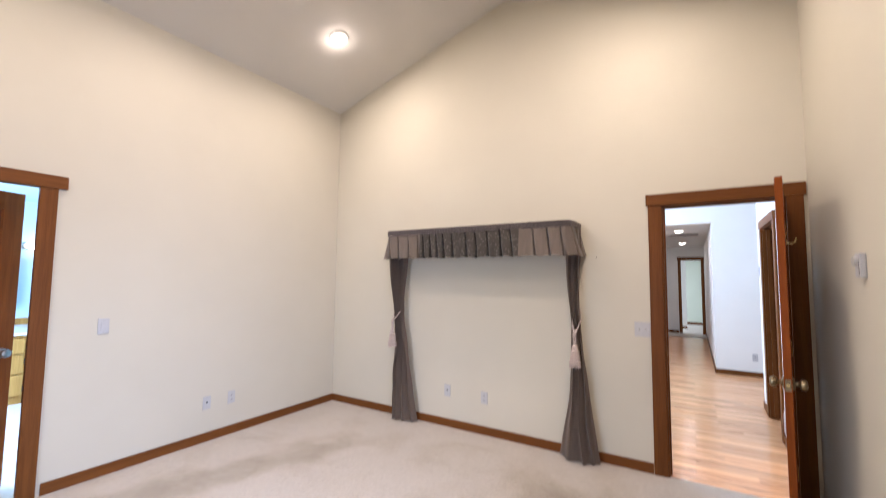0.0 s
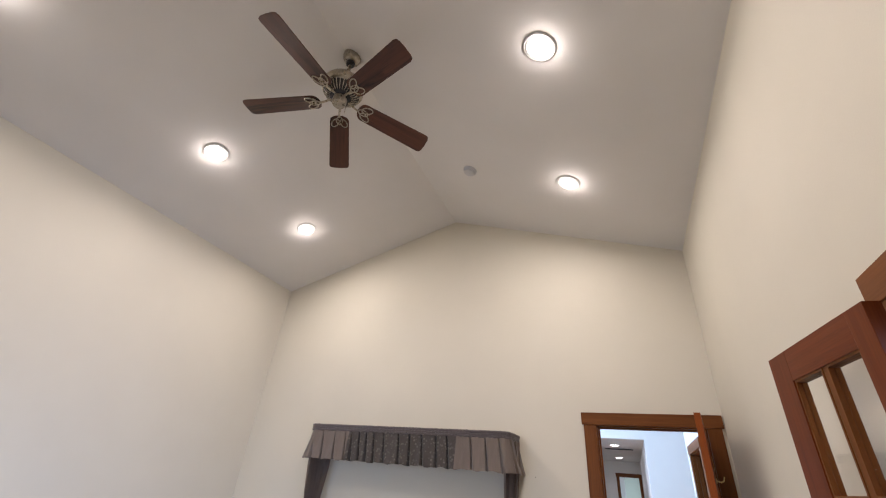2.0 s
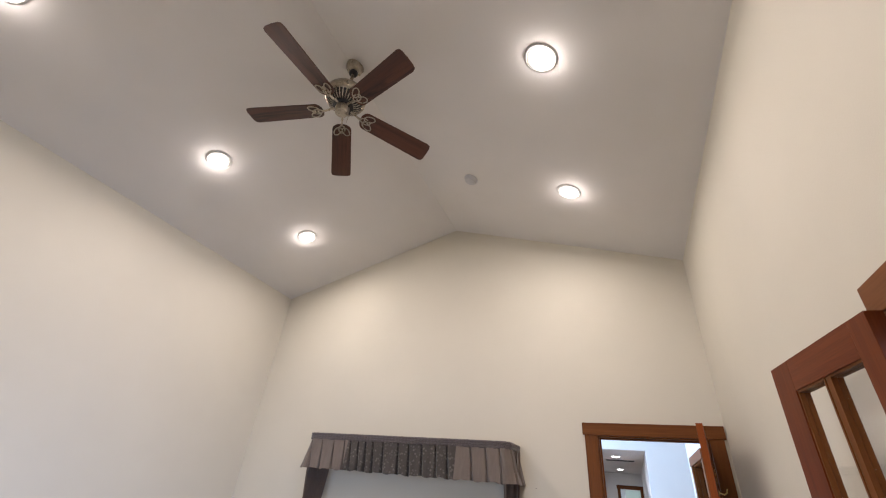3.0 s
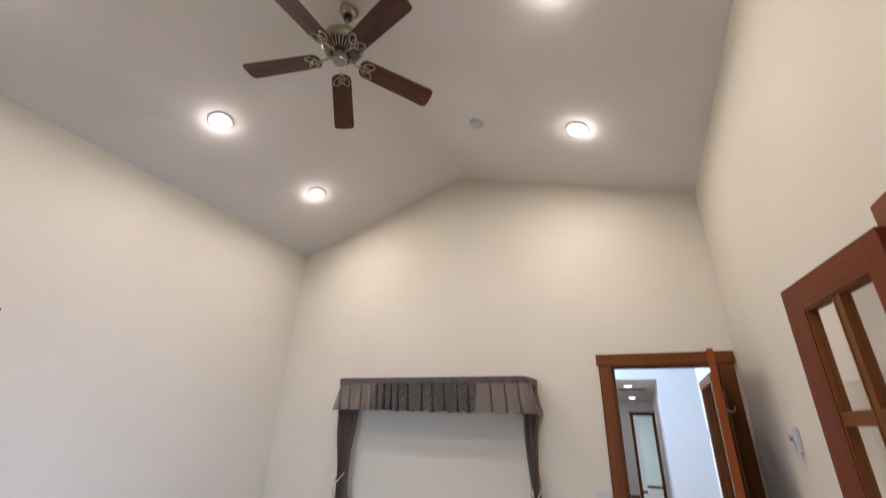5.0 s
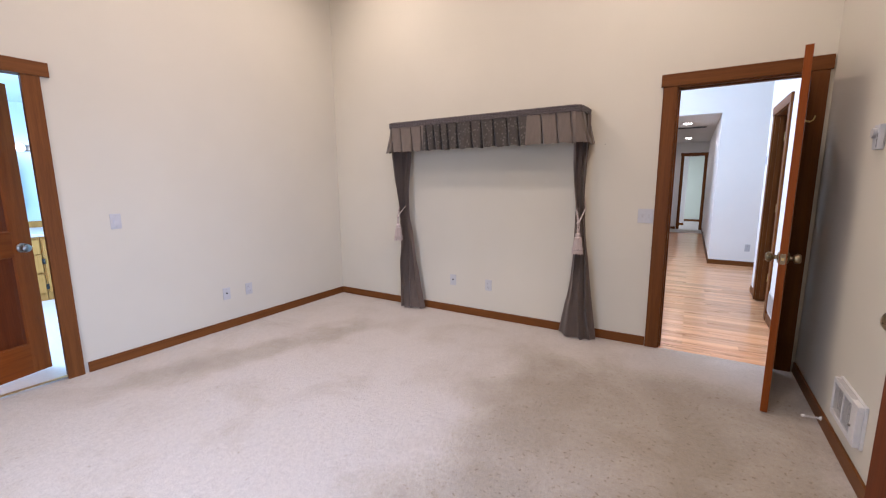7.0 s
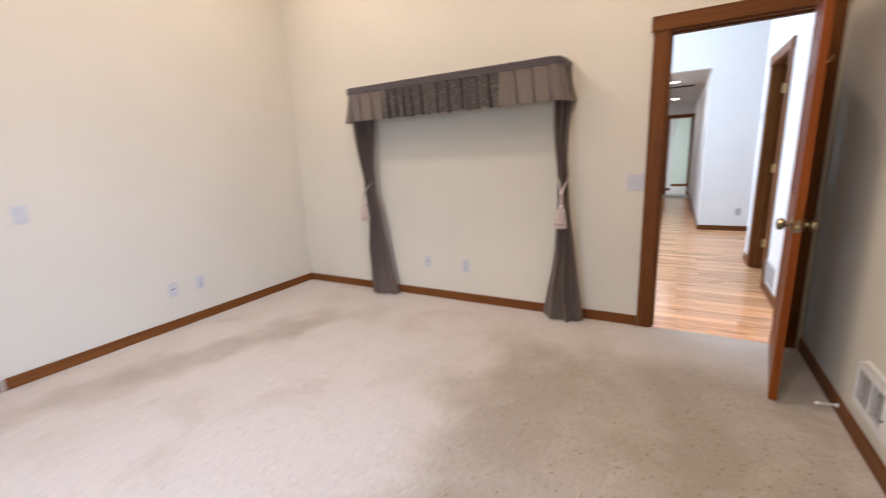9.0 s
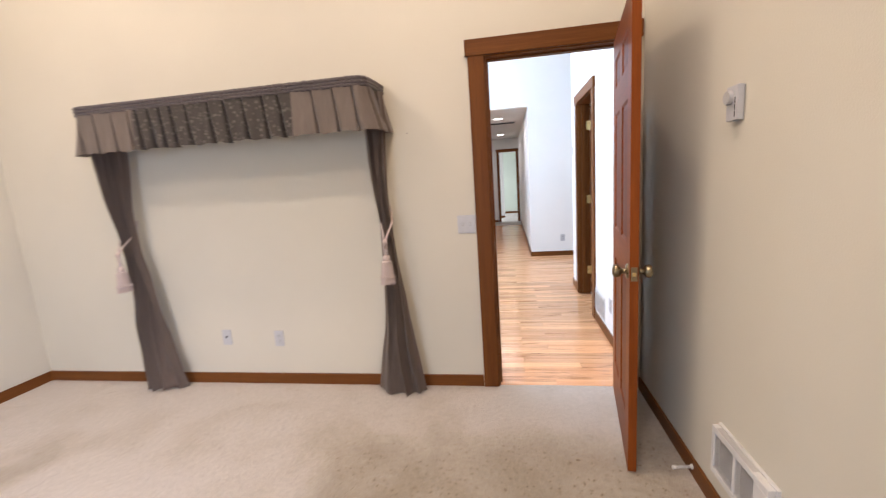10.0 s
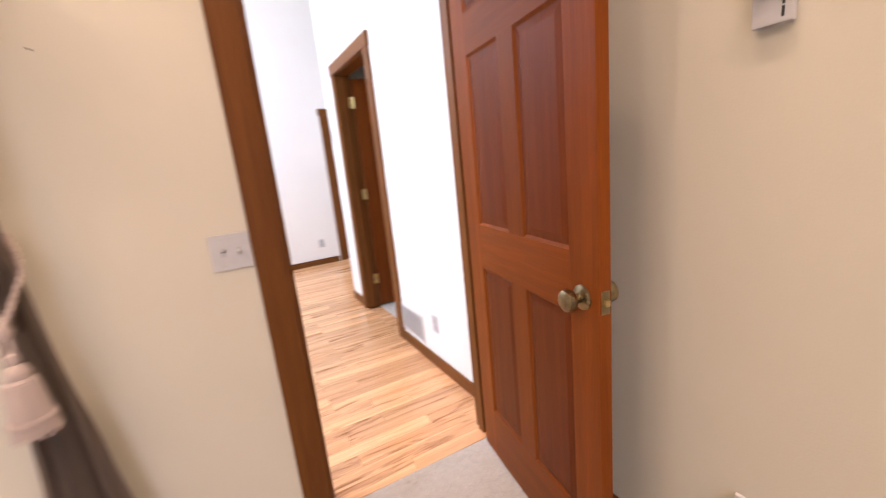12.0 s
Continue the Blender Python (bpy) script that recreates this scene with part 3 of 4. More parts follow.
# thermostat: local x along the wall, -y out of it
th = thing("thermostat", pose(0, -1.008, 1.555, 0, 0, -90), "white wall thermostat with round dial and slots", "thermostat")
part("back_plate", one_box(-0.054, 0.006, -0.006, 0, -0.057, 0.055, 0.002), PLASTIC, th)
part("cover", one_box(-0.058, 0.012, -0.025, -0.006, -0.056, 0.056, 0.003), PLASTIC, th)
part("dial", lathe(bmesh.new(), [(0.0235, 0), (0.0235, 0.010), (0.021, 0.013), (0.004, 0.0135)], 28, pose(-0.034, -0.025, 0.020, 90)), GREYSLAT, th, "round grey dial", True)
for z in (0.008, -0.014, -0.036):
    part("slot", one_box(-0.006, -0.001, -0.0257, -0.024, z - 0.0095, z + 0.0095), DARK, th)

# wall heater grille
wh = thing("wall_heater", pose(0, -1.148, 0.284, 0, 0, -90) @ Matrix.Diagonal((0.90, 1, 0.92, 1)), "white recessed electric wall heater with two slatted grilles", "wall heater")
part("back_box", one_box(-0.196, 0.196, -0.012, 0, -0.110, 0.110, 0.003), ENAMEL, wh)
fr = bmesh.new()
box(fr, -0.190, 0.190, -0.036, -0.012, 0.078, 0.105, 0.004)
box(fr, -0.190, 0.190, -0.036, -0.012, -0.105, -0.078, 0.004)
box(fr, -0.190, -0.170, -0.036, -0.012, -0.078, 0.078, 0.003)
box(fr, 0.110, 0.190, -0.036, -0.012, -0.078, 0.078, 0.003)
box(fr, -0.028, -0.012, -0.034, -0.012, -0.078, 0.078, 0.002)
part("front_frame", fr, ENAMEL, wh)
part("heater_core", one_box(-0.170, 0.110, -0.0135, -0.0122, -0.078, 0.078), DARK, wh)
for x0, x1 in ((-0.169, -0.029), (-0.011, 0.109)):
    for k in range(19):
        z = -0.072 + k * 0.008
        sl = one_box(x0, x1, -0.030, -0.0275, -0.0035, 0.0035)
        sl.transform(Matrix.Translation((0, 0, z)) @ Matrix.Translation((0, -0.028, 0)) @ pose(0, 0, 0, 35) @ Matrix.Translation((0, 0.028, 0)))
        part("slat", sl, GREYSLAT, wh)
part("control_knob", lathe(bmesh.new(), [(0.006, 0), (0.006, 0.006), (0.004, 0.008)], 12, pose(0.132, -0.036, -0.02, 90)), CHROME, wh)
part("top_label", one_box(-0.16, 0.10, -0.034, -0.014, 0.1052, 0.1058), GREYSLAT, wh)

# spring door stop on the baseboard
ds = thing("door_stop", pose(-0.013, -0.778, 0.045, 0, 0, 6), "white spring door stop fixed to the baseboard", "door stop")
sp = bmesh.new()
tube(sp, [(-0.004 - 0.070 * k / 120, 0.0055 * math.cos(k * 0.9), 0.0055 * math.sin(k * 0.9)) for k in range(121)], 0.0012, 5)
part("spring", sp, ENAMEL, ds)
part("base", lathe(bmesh.new(), [(0.012, 0), (0.012, 0.004), (0.007, 0.008)], 14, pose(0, 0, 0, 0, -90)), ENAMEL, ds)
part("tip", lathe(bmesh.new(), [(0.008, 0), (0.009, 0.012), (0.006, 0.015)], 14, pose(-0.072, 0, 0, 0, -90)), RUBBER, ds, "white rubber tip")


# ---- ceiling fixtures ----
def recessed(x, y, m, size, label, glow=LENS):
    t = thing("recessed_light", m, label, "ceiling light", "recessed ceiling lights")
    part("trim_ring", lathe(bmesh.new(), [(size * 0.80, -0.002), (size * 0.80, -0.008), (size * 0.92, -0.010), (size, -0.004), (size, 0.002)], 36), ENAMEL, t, "", True)
    part("lens", lathe(bmesh.new(), [(size * 0.79, 0.0), (size * 0.78, -0.010), (size * 0.66, -0.017), (size * 0.4, -0.021), (0.004, -0.022)], 36), glow, t, "glowing lamp lens", True)
    return t


TILTDEG = math.degrees(math.atan(SLOPE))
for lx, ly in ROOM_LAMPS:
    recessed(lx, ly, pose(lx, ly, roof(lx), 0, TILTDEG * (1 if lx > RX else -1), 0), 0.098, "white recessed ceiling light, switched on")
for ly in (5.48, 8.5):
    recessed(-0.887, ly, pose(-0.887, ly, 2.44), 0.095, "white recessed corridor ceiling light, switched on", BULB)

sm = thing("smoke_detector", pose(-1.695, -1.006, roof(-1.695), 0, TILTDEG, 0), "round white smoke detector on the ceiling", "smoke detector")
part("base", lathe(bmesh.new(), [(0.062, 0.001), (0.064, -0.010), (0.060, -0.014)], 28), PLASTIC, sm, "", True)
part("cover", lathe(bmesh.new(), [(0.056, -0.014), (0.056, -0.026), (0.048, -0.036), (0.018, -0.040), (0.003, -0.040)], 28), PLASTIC, sm, "", True)

# ceiling fan
FX, FY, FZ = -2.188, -2.268, 3.715
fan = thing("ceiling_fan", pose(FX, FY, 0), "five-blade ceiling fan, walnut blades and antique brass, at rest", "ceiling fan")
top = roof(FX)
canopy = lathe(bmesh.new(), [(0.064, top + 0.020), (0.066, top - 0.012), (0.064, top - 0.022), (0.056, top - 0.044), (0.044, top - 0.062), (0.032, top - 0.068)], 56)
for v in canopy.verts:                    # fluted cup
    k = 1 + 0.030 * math.cos(14 * math.atan2(v.co.y, v.co.x)) * (v.co.z < top - 0.015)
    v.co.x, v.co.y = v.co.x * k, v.co.y * k
part("canopy", canopy, PEWTER, fan, "fluted antique brass canopy", True)
part("hanger_ball", lathe(bmesh.new(), [(0.026, top - 0.064), (0.033, top - 0.078), (0.028, top - 0.096), (0.013, top - 0.104)], 20), DARKMETAL, fan, "", True)
MZ = FZ + 0.072
part("downrod", lathe(bmesh.new(), [(0.0125, MZ + 0.15), (0.0125, top - 0.09)], 14), PEWTER, fan, "", True)
part("motor_housing", lathe(bmesh.new(), [(0.022, MZ + 0.185), (0.030, MZ + 0.165), (0.085, MZ + 0.150), (0.128, MZ + 0.132), (0.142, MZ + 0.105), (0.142, MZ + 0.070), (0.134, MZ + 0.056), (0.118, MZ + 0.050)], 40), PEWTER, fan, "antique brass motor housing", True)
part("vent_body", lathe(bmesh.new(), [(0.118, MZ + 0.056), (0.122, MZ + 0.046), (0.088, MZ + 0.012), (0.058, MZ + 0.006)], 40), DARKMETAL, fan, "dark vented underside", True)
for k in range(30):
    a = 360 * k / 30
    rib = bmesh.new()
    tube(rib, [(0.128, 0, MZ + 0.050), (0.118, 0, MZ + 0.038), (0.088, 0, MZ + 0.008), (0.062, 0, MZ + 0.004)], 0.0030, 6)
    rib.transform(pose(0, 0, 0, 0, 0, a))
    part("vent_rib", rib, PEWTER, fan)
part("flywheel", lathe(bmesh.new(), [(0.070, MZ + 0.010), (0.070, MZ - 0.004), (0.056, MZ - 0.010)], 32), DARKMETAL, fan, "", True)
part("switch_housing", lathe(bmesh.new(), [(0.046, MZ - 0.006), (0.048, MZ - 0.030), (0.046, MZ - 0.056), (0.042, MZ - 0.066), (0.012, MZ - 0.069), (0.003, MZ - 0.069)], 32), PEWTER, fan, "antique brass switch housing", True)
ch = bmesh.new()
tube(ch, [(0.046, 0.012, FZ - 0.005), (0.056, 0.014, FZ - 0.02), (0.058, 0.014, FZ - 0.09)], 0.0016, 6)
part("pull_chain", ch, PEWTER, fan)


def blade_mesh():
    bm = bmesh.new()
    pts = []
    L0, L1 = 0.132, 0.660
    for k in range(9):                    # rounded inner end
        a = math.pi / 2 + math.pi * k / 8
        pts.append((L0 + 0.045 + 0.045 * math.cos(a), 0.066 * math.sin(a)))
    for x, y in ((L1 - 0.030, -0.076), (L1 - 0.010, -0.069), (L1 - 0.002, -0.048), (L1, 0.0), (L1 - 0.002, 0.048), (L1 - 0.010, 0.069), (L1 - 0.030, 0.076)):
        pts.append((x, y))
    a = [bm.verts.new((x, y, 0.003)) for x, y in pts]
    b = [bm.verts.new((x, y, -0.003)) for x, y in pts]
    bm.faces.new(a)
    bm.faces.new(b[::-1])
    for k in range(len(pts)):
        bm.faces.new((a[k], a[(k + 1) % len(pts)], b[(k + 1) % len(pts)], b[k]))
    bm.transform(pose(0, 0, 0, -12, 0, 0))
    return bm


def bracket_mesh():
    bm = bmesh.new()
    tube(bm, [(0.058, 0, 0.012), (0.085, 0, 0.008), (0.110, 0, -0.004), (0.140, 0, -0.010)], 0.0075, 8)
    tilt = pose(0, 0, 0, -12, 0, 0)
    for cx, cy, rx, ry in ((0.172, 0.0, 0.034, 0.021), (0.192, 0.029, 0.038, 0.022), (0.192, -0.029, 0.038, 0.022)):
        ang = 0.45 * (1 if cy > 0 else -1 if cy < 0 else 0)
        pts = []
        for k in range(20):
            t = 2 * math.pi * k / 20
            x, y = rx * math.cos(t), ry * math.sin(t)
            pts.append(tilt @ Vector((cx + x * math.cos(ang) - y * math.sin(ang), cy + x * math.sin(ang) + y * math.cos(ang), -0.007)))
        tube(bm, pts, 0.0042, 6, True)
    return bm


for ang in (52, 124, 196, 268, 340):
    bl = part("blade", blade_mesh(), BLADE, fan)
    bl.matrix_basis = pose(0, 0, FZ + 0.046, 0, 4.0, ang)
    part("blade_bracket", bracket_mesh(), PEWTER, bl, "antique brass scroll bracket", True)


# ---- bed canopy valance and curtains ----
VX0, VX1, VD, VT, VB = -3.410, -1.522, 0.285, 1.962, 1.672
va = thing("valance", pose((VX0 + VX1) / 2, 0, VB), "taupe pleated fabric valance with floral middle and dark braid", "valance")
vc = (VX0 + VX1) / 2
CH = 0.035


def perimeter(s):
    """Point and outward normal on the valance's outline; s runs from the wall at the west end round the front to the wall at the east end."""
    pts = [Vector((VX0 - vc - 0.012, 0)), Vector((VX0 - vc, -VD + CH)), Vector((VX0 - vc + CH, -VD)), Vector((VX1 - vc - CH, -VD)), Vector((VX1 - vc, -VD + CH)), Vector((VX1 - vc + 0.012, 0))]
    for a, b in zip(pts, pts[1:]):
        d = (b - a).length
        if s <= d or b is pts[-1]:
            t = (b - a) / d
            return a + t * s, Vector((t.y, -t.x))
        s -= d


SIDE = (VD - CH) + 0.0003
S0 = SIDE + CH * 1.414
FRONT = VX1 - VX0 - 2 * CH
STOT = 2 * S0 + FRONT


def skirt(s0, s1, seams, depth, soft, wave, seed):
    """A hanging strip between s0 and s1 with pleat seams, flaring to the hem."""
    bm = bmesh.new()
    rnd = random.Random(seed)
    ph = [rnd.uniform(0, 6.28) for _ in range(6)]
    nu, nv = max(8, int((s1 - s0) / 0.0026)), 14
    grid = []
    for j in range(nv + 1):
        v = j / nv
        row = []
        for i in range(nu + 1):
            s = s0 + (s1 - s0) * i / nu
            p, n = perimeter(max(0.0001, min(STOT - 0.0001, s)))
            p2, n2 = perimeter(max(0.0001, min(STOT - 0.0001, s + 0.03)))
            p3, n3 = perimeter(max(0.0001, min(STOT - 0.0001, s - 0.03)))
            n = (n + n2 + n3).normalized()
            off = 0.005 + (0.022 + 0.030 * abs(n.x)) * v ** 1.2
            before = max([q for q in seams if q <= s - 0.026 * v], default=s0)
            off += 0.26 * depth * max(0.0, 1 - (s - 0.026 * v - before) / 0.11)
            for q in seams:
                e = s - q - 0.026 * v
                d = e / (soft * (0.22 + 0.20 * v) if e < 0 else soft * (0.45 + 0.75 * v))
                off -= depth * (0.50 + 0.35 * v) * math.exp(-d * d)
            off += wave * v * (math.sin(s * 46 + ph[0]) * 0.5 + math.sin(s * 91 + ph[1]) * 0.35)
            z = (VT - 0.050 - VB) * (1 - v) + (0.004 * math.sin(s * 33 + ph[2]) + 0.003 * math.sin(s * 71 + ph[3])) * v
            row.append(bm.verts.new((p.x + n.x * off, p.y + n.y * off, z)))
        grid.append(row)
    for a, b in zip(grid, grid[1:]):
        for i in range(nu):
            bm.faces.new((a[i], a[i + 1], b[i + 1], b[i]))
    bmesh.ops.solidify(bm, geom=bm.faces[:], thickness=0.0025)
    return bm




def along(x):
    return S0 + (x - VX0 - CH)


PL, PR = along(-2.972), along(-1.947)
part("west_pleats", skirt(0, PL, [0.13, along(-3.372), along(-3.262), along(-3.135), along(-3.020)], 0.044, 0.012, 0.004, 3), TAUPE, va, "plain taupe pleats", True)
part("floral_pleats", skirt(PL - 0.004, PR + 0.004, [along(x) for x in (-2.955, -2.875, -2.800, -2.725, -2.625, -2.480, -2.377, -2.261, -2.134, -2.035)], 0.048, 0.015, 0.006, 5), FLORAL, va, "dark floral print gathers", True)
part("east_pleats", skirt(PR, STOT, [along(-1.832), along(-1.708), along(-1.594), STOT - S0 + 0.05, STOT - 0.11], 0.044, 0.012, 0.004, 7), TAUPE, va, "plain taupe pleats", True)
bd = bmesh.new()
outline = [(VX0 - vc - 0.006, 0), (VX0 - vc - 0.004, -VD + CH), (VX0 - vc + CH, -VD - 0.004), (VX1 - vc - CH, -VD - 0.004), (VX1 - vc + 0.004, -VD + CH), (VX1 - vc + 0.006, 0)]
for z0, z1 in ((VT - VB - 0.014, VT - VB),):
    a = [bd.verts.new((x, y, z1)) for x, y in outline]
    b = [bd.verts.new((x, y, z0)) for x, y in outline]
    bd.faces.new(a)
    bd.faces.new(b[::-1])
    for k in range(len(outline)):
        bd.faces.new((a[k], a[(k + 1) % len(outline)], b[(k + 1) % len(outline)], b[k]))
part("top_board", bd, BRAID, va)
for zz, rr in ((VT - VB - 0.012, 0.011), (VT - VB - 0.030, 0.010), (VT - VB - 0.046, 0.009)):
    br = bmesh.new()
    n = 260
    pts = []
    for i in range(n + 1):
        s = 0.0005 + (STOT - 0.001) * i / n
        p, q = perimeter(s)
        w = 0.0022 * math.sin(i * 1.9) + 0.0030 * noise.noise(Vector((i * 0.37, zz * 90, 2.0)))
        pts.append((p.x + q.x * (0.008 + w), p.y + q.y * (0.008 + w), zz + 0.0026 * math.sin(i * 1.9 + 1.2) + 0.0050 * noise.noise(Vector((i * 0.31, zz * 90, 7.0)))))
    tube(br, pts, rr, 7)
    part("braid", br, BRAID, va, "dark ruched braid", True)


def sheet_curtain(name, keys, label, seed, folds):
    """A gathered curtain. keys: height, west edge, east edge, middle y, fold depth, turn of the cloth out of the wall's plane."""
    rnd = random.Random(seed)
    ph = [rnd.uniform(0, 6.28) for _ in range(6)]
    edge = [0.0]
    for _ in range(folds):
        edge.append(edge[-1] + rnd.uniform(0.6, 1.5))
    edge = [e / edge[-1] for e in edge]
    size = [rnd.uniform(0.65, 1.15) for _ in range(folds)]
    bm = bmesh.new()
    nu, nv = folds * 22, 100
    zs = [k[0] for k in keys]

    def at(z):
        for a, b in zip(keys, keys[1:]):
            if a[0] >= z >= b[0]:
                t = (a[0] - z) / (a[0] - b[0])
                return [p + (q - p) * t for p, q in zip(a[1:], b[1:])]
        return list(keys[-1][1:])

    def smooth(z):
        near = [at(min(zs[0], max(zs[-1], z + d))) for d in (-0.08, -0.04, 0, 0.04, 0.08)]
        return [sum(c) / 5 for c in zip(*near)]
    grid = []
    for j in range(nv + 1):
        z = zs[0] + (zs[-1] - zs[0]) * j / nv
        xw, xe, cy, fd, turn = smooth(z)
        row = []
        for i in range(nu + 1):
            u = i / nu
            g = min(0.999, max(0.0, u + 0.035 * math.sin(z * 3.1 + ph[0] + 4 * u) + 0.02 * math.sin(z * 7.3 + ph[1])))
            f = max(k for k in range(folds) if edge[k] <= g)
            w = (g - edge[f]) / (edge[f + 1] - edge[f])
            # a broad fold that leans over the next one
            crest = 0.5 - 0.5 * math.cos(2 * math.pi * w ** (1.25 if f % 2 else 0.8))
            low = 0.5 + 0.5 * math.sin(z * 2.3 + f * 2.1 + ph[2])
            y = cy + turn * (2 * u - 1) + fd * (0.9 - 1.9 * size[f] * crest * (0.8 + 0.35 * low))
            y -= 0.055 * max(0.0, 1 - z / 0.75) * math.sin(math.pi * u ** 0.8)
            y += 0.040 * noise.noise(Vector((u * 2.6, z * 1.7, seed))) * (0.5 + 6 * fd) + 0.010 * noise.noise(Vector((u * 9, z * 5, seed)))
            y += 0.12 * fd * math.sin(9 * u + z * 11 + ph[3]) + 0.10 * fd * math.sin(31 * u + ph[4])
            x = xw + (xe - xw) * u + 0.10 * (xe - xw) / folds * math.sin(2 * math.pi * w)
            hem = 0.008 * math.sin(4 * u + ph[5]) + 0.004 * crest if j == nv else 0
            row.append(bm.verts.new((x, min(y, -0.020), max(z - hem + 0.012 * (j == nv), 0.004))))
        grid.append(row)
    for a, b in zip(grid, grid[1:]):
        for i in range(nu):
            bm.faces.new((a[i], a[i + 1], b[i + 1], b[i]))
    bmesh.ops.solidify(bm, geom=bm.faces[:], thickness=0.002)
    return tagged(new(name, mesh_of(name, bm, CURTAIN, True)), label, "curtain", "bed canopy curtains")


sheet_curtain("curtain", [(1.90, -1.600, -1.466, -0.150, 0.024, 0), (1.69, -1.598, -1.467, -0.145, 0.026, 0), (1.45, -1.594, -1.484, -0.130, 0.026, 0), (1.25, -1.572, -1.495, -0.115, 0.024, 0),
                          (1.115, -1.566, -1.481, -0.105, 0.022, 0), (1.00, -1.568, -1.480, -0.105, 0.022, 0), (0.83, -1.566, -1.462, -0.110, 0.028, 0), (0.69, -1.575, -1.439, -0.112, 0.032, 0),
                          (0.46, -1.595, -1.412, -0.112, 0.038, 0), (0.235, -1.638, -1.382, -0.108, 0.032, 0), (0.0, -1.680, -1.345, -0.100, 0.026, 0)],
              "dark taupe curtain gathered by a tieback, hem on the carpet", 17, 3)
sheet_curtain("curtain", [(1.90, -3.470, -3.270, -0.150, 0.026, 0.045), (1.69, -3.462, -3.278, -0.150, 0.028, 0.045), (1.37, -3.436, -3.304, -0.140, 0.028, 0.035), (1.20, -3.428, -3.312, -0.125, 0.026, 0.02),
                          (1.03, -3.430, -3.322, -0.115, 0.024, 0.01), (0.82, -3.432, -3.262, -0.115, 0.030, 0), (0.66, -3.432, -3.238, -0.115, 0.036, 0), (0.50, -3.437, -3.220, -0.115, 0.040, 0),
                          (0.30, -3.440, -3.195, -0.110, 0.033, 0), (0.0, -3.462, -3.118, -0.105, 0.028, 0)],
              "dark taupe curtain pulled aside by a tieback, hem on the carpet", 23, 4)


def tieback(x, y, z, hw, lean, back):
    """A corded loop from the wall round the curtain to a knot in front, with a tassel; lean: the knot's place along the wall."""
    t = thing("tassel_tieback", pose(x, y, z), "twisted ivory cord tieback with a hanging tassel", "tieback", "curtain tiebacks")
    ky = -0.074
    for sg in (0, 1):
        pts = []
        for k in range(96):
            a = 2 * math.pi * k / 96 - math.pi / 2
            d = (math.sin(a) + 1) / 2
            w = 1.15 * k + math.pi * sg
            r = hw * (0.35 + 0.65 * min(1, d * 2.2)) * (1 - 0.8 * max(0, d - 0.5)) * math.cos(a)
            pts.append((lean * (1 - d) + r + 0.0042 * math.cos(w), ky + (back - ky) * d + 0.0042 * math.sin(w), 0.012 + 0.20 * d ** 0.85 + 0.003 * math.cos(w)))
        cord = bmesh.new()
        tube(cord, pts, 0.0050, 6, True)
        part("cord", cord, CORD, t, "", True)
    ty = ky - 0.006
    part("knot", lathe(bmesh.new(), [(0.004, 0.024), (0.014, 0.016), (0.017, 0.003), (0.012, -0.010), (0.008, -0.014)], 16, pose(lean, ty, 0)), CORD, t, "", True)
    nk = bmesh.new()
    for dx in (-0.006, 0.006):
        tube(nk, [(lean + dx, ty, -0.006), (lean + dx * 1.5, ty - 0.003, -0.030), (lean + dx * 0.6, ty - 0.002, -0.058)], 0.0048, 7)
    part("neck_cord", nk, CORD, t, "", True)
    part("tassel_head", lathe(bmesh.new(), [(0.007, -0.046), (0.012, -0.050), (0.013, -0.068), (0.010, -0.073), (0.019, -0.080), (0.025, -0.096), (0.022, -0.108), (0.029, -0.114), (0.030, -0.124)], 20, pose(lean, ty, 0)), CORD, t, "", True)
    sk = bmesh.new()
    for ring, cnt in ((0.030, 28), (0.020, 16)):
        for k in range(cnt):
            a = 2 * math.pi * k / cnt
            ca, sa = math.cos(a), math.sin(a)
            ln = -0.250 + 0.007 * math.sin(k * 2.7)
            tube(sk, [(lean + ring * 0.95 * ca, ty + ring * 0.95 * sa, -0.120), (lean + ring * 1.12 * ca, ty + ring * 1.12 * sa, -0.180), (lean + ring * 1.46 * ca, ty + ring * 1.46 * sa, ln)], 0.0038, 5)
    part("tassel_skirt", sk, CORD, t, "ivory fringe strands", True)
    for k in range(16):
        a = 2 * math.pi * k / 16
        bead = lathe(bmesh.new(), [(0.002, 0.010), (0.006, 0.005), (0.007, -0.003), (0.003, -0.010)], 8, pose(lean + 0.041 * math.cos(a), ty + 0.041 * math.sin(a), -0.212))
        part("bead", bead, CORD, t, "", True)
    return t


tieback(-1.523, -0.105, 1.018, 0.036, 0.008, 0.085)
tieback(-3.376, -0.112, 1.012, 0.044, -0.012, 0.092)


# ---- hall ----
HX0, HX1, HTOP, JOG = -3.20, 1.30, 3.9, 2.56
bm = bmesh.new()
box(bm, CORR_X, 0.43, HALL_Y, HALL_Y + T, 0, HTOP)
box(bm, 1.21, HX1, HALL_Y, HALL_Y + T, 0, HTOP)
box(bm, 0.43, 1.21, HALL_Y, HALL_Y + T, 2.03, HTOP)
box(bm, HX0, -1.75, HALL_Y, HALL_Y + T, 0, HTOP)
box(bm, -1.75, CORR_X, HALL_Y, HALL_Y + T, 2.44, HTOP)
struct("wall_hall_north", bm, HALLWALL, "tall white hall wall with corridor opening", "wall")
HDY0, HDY1 = 1.365, 2.155
bm = bmesh.new()
box(bm, 0, T, T, HDY0, 0, HTOP)
box(bm, 0, T, HDY1, JOG, 0, HTOP)
box(bm, 0, T, HDY0, HDY1, 2.076, HTOP)
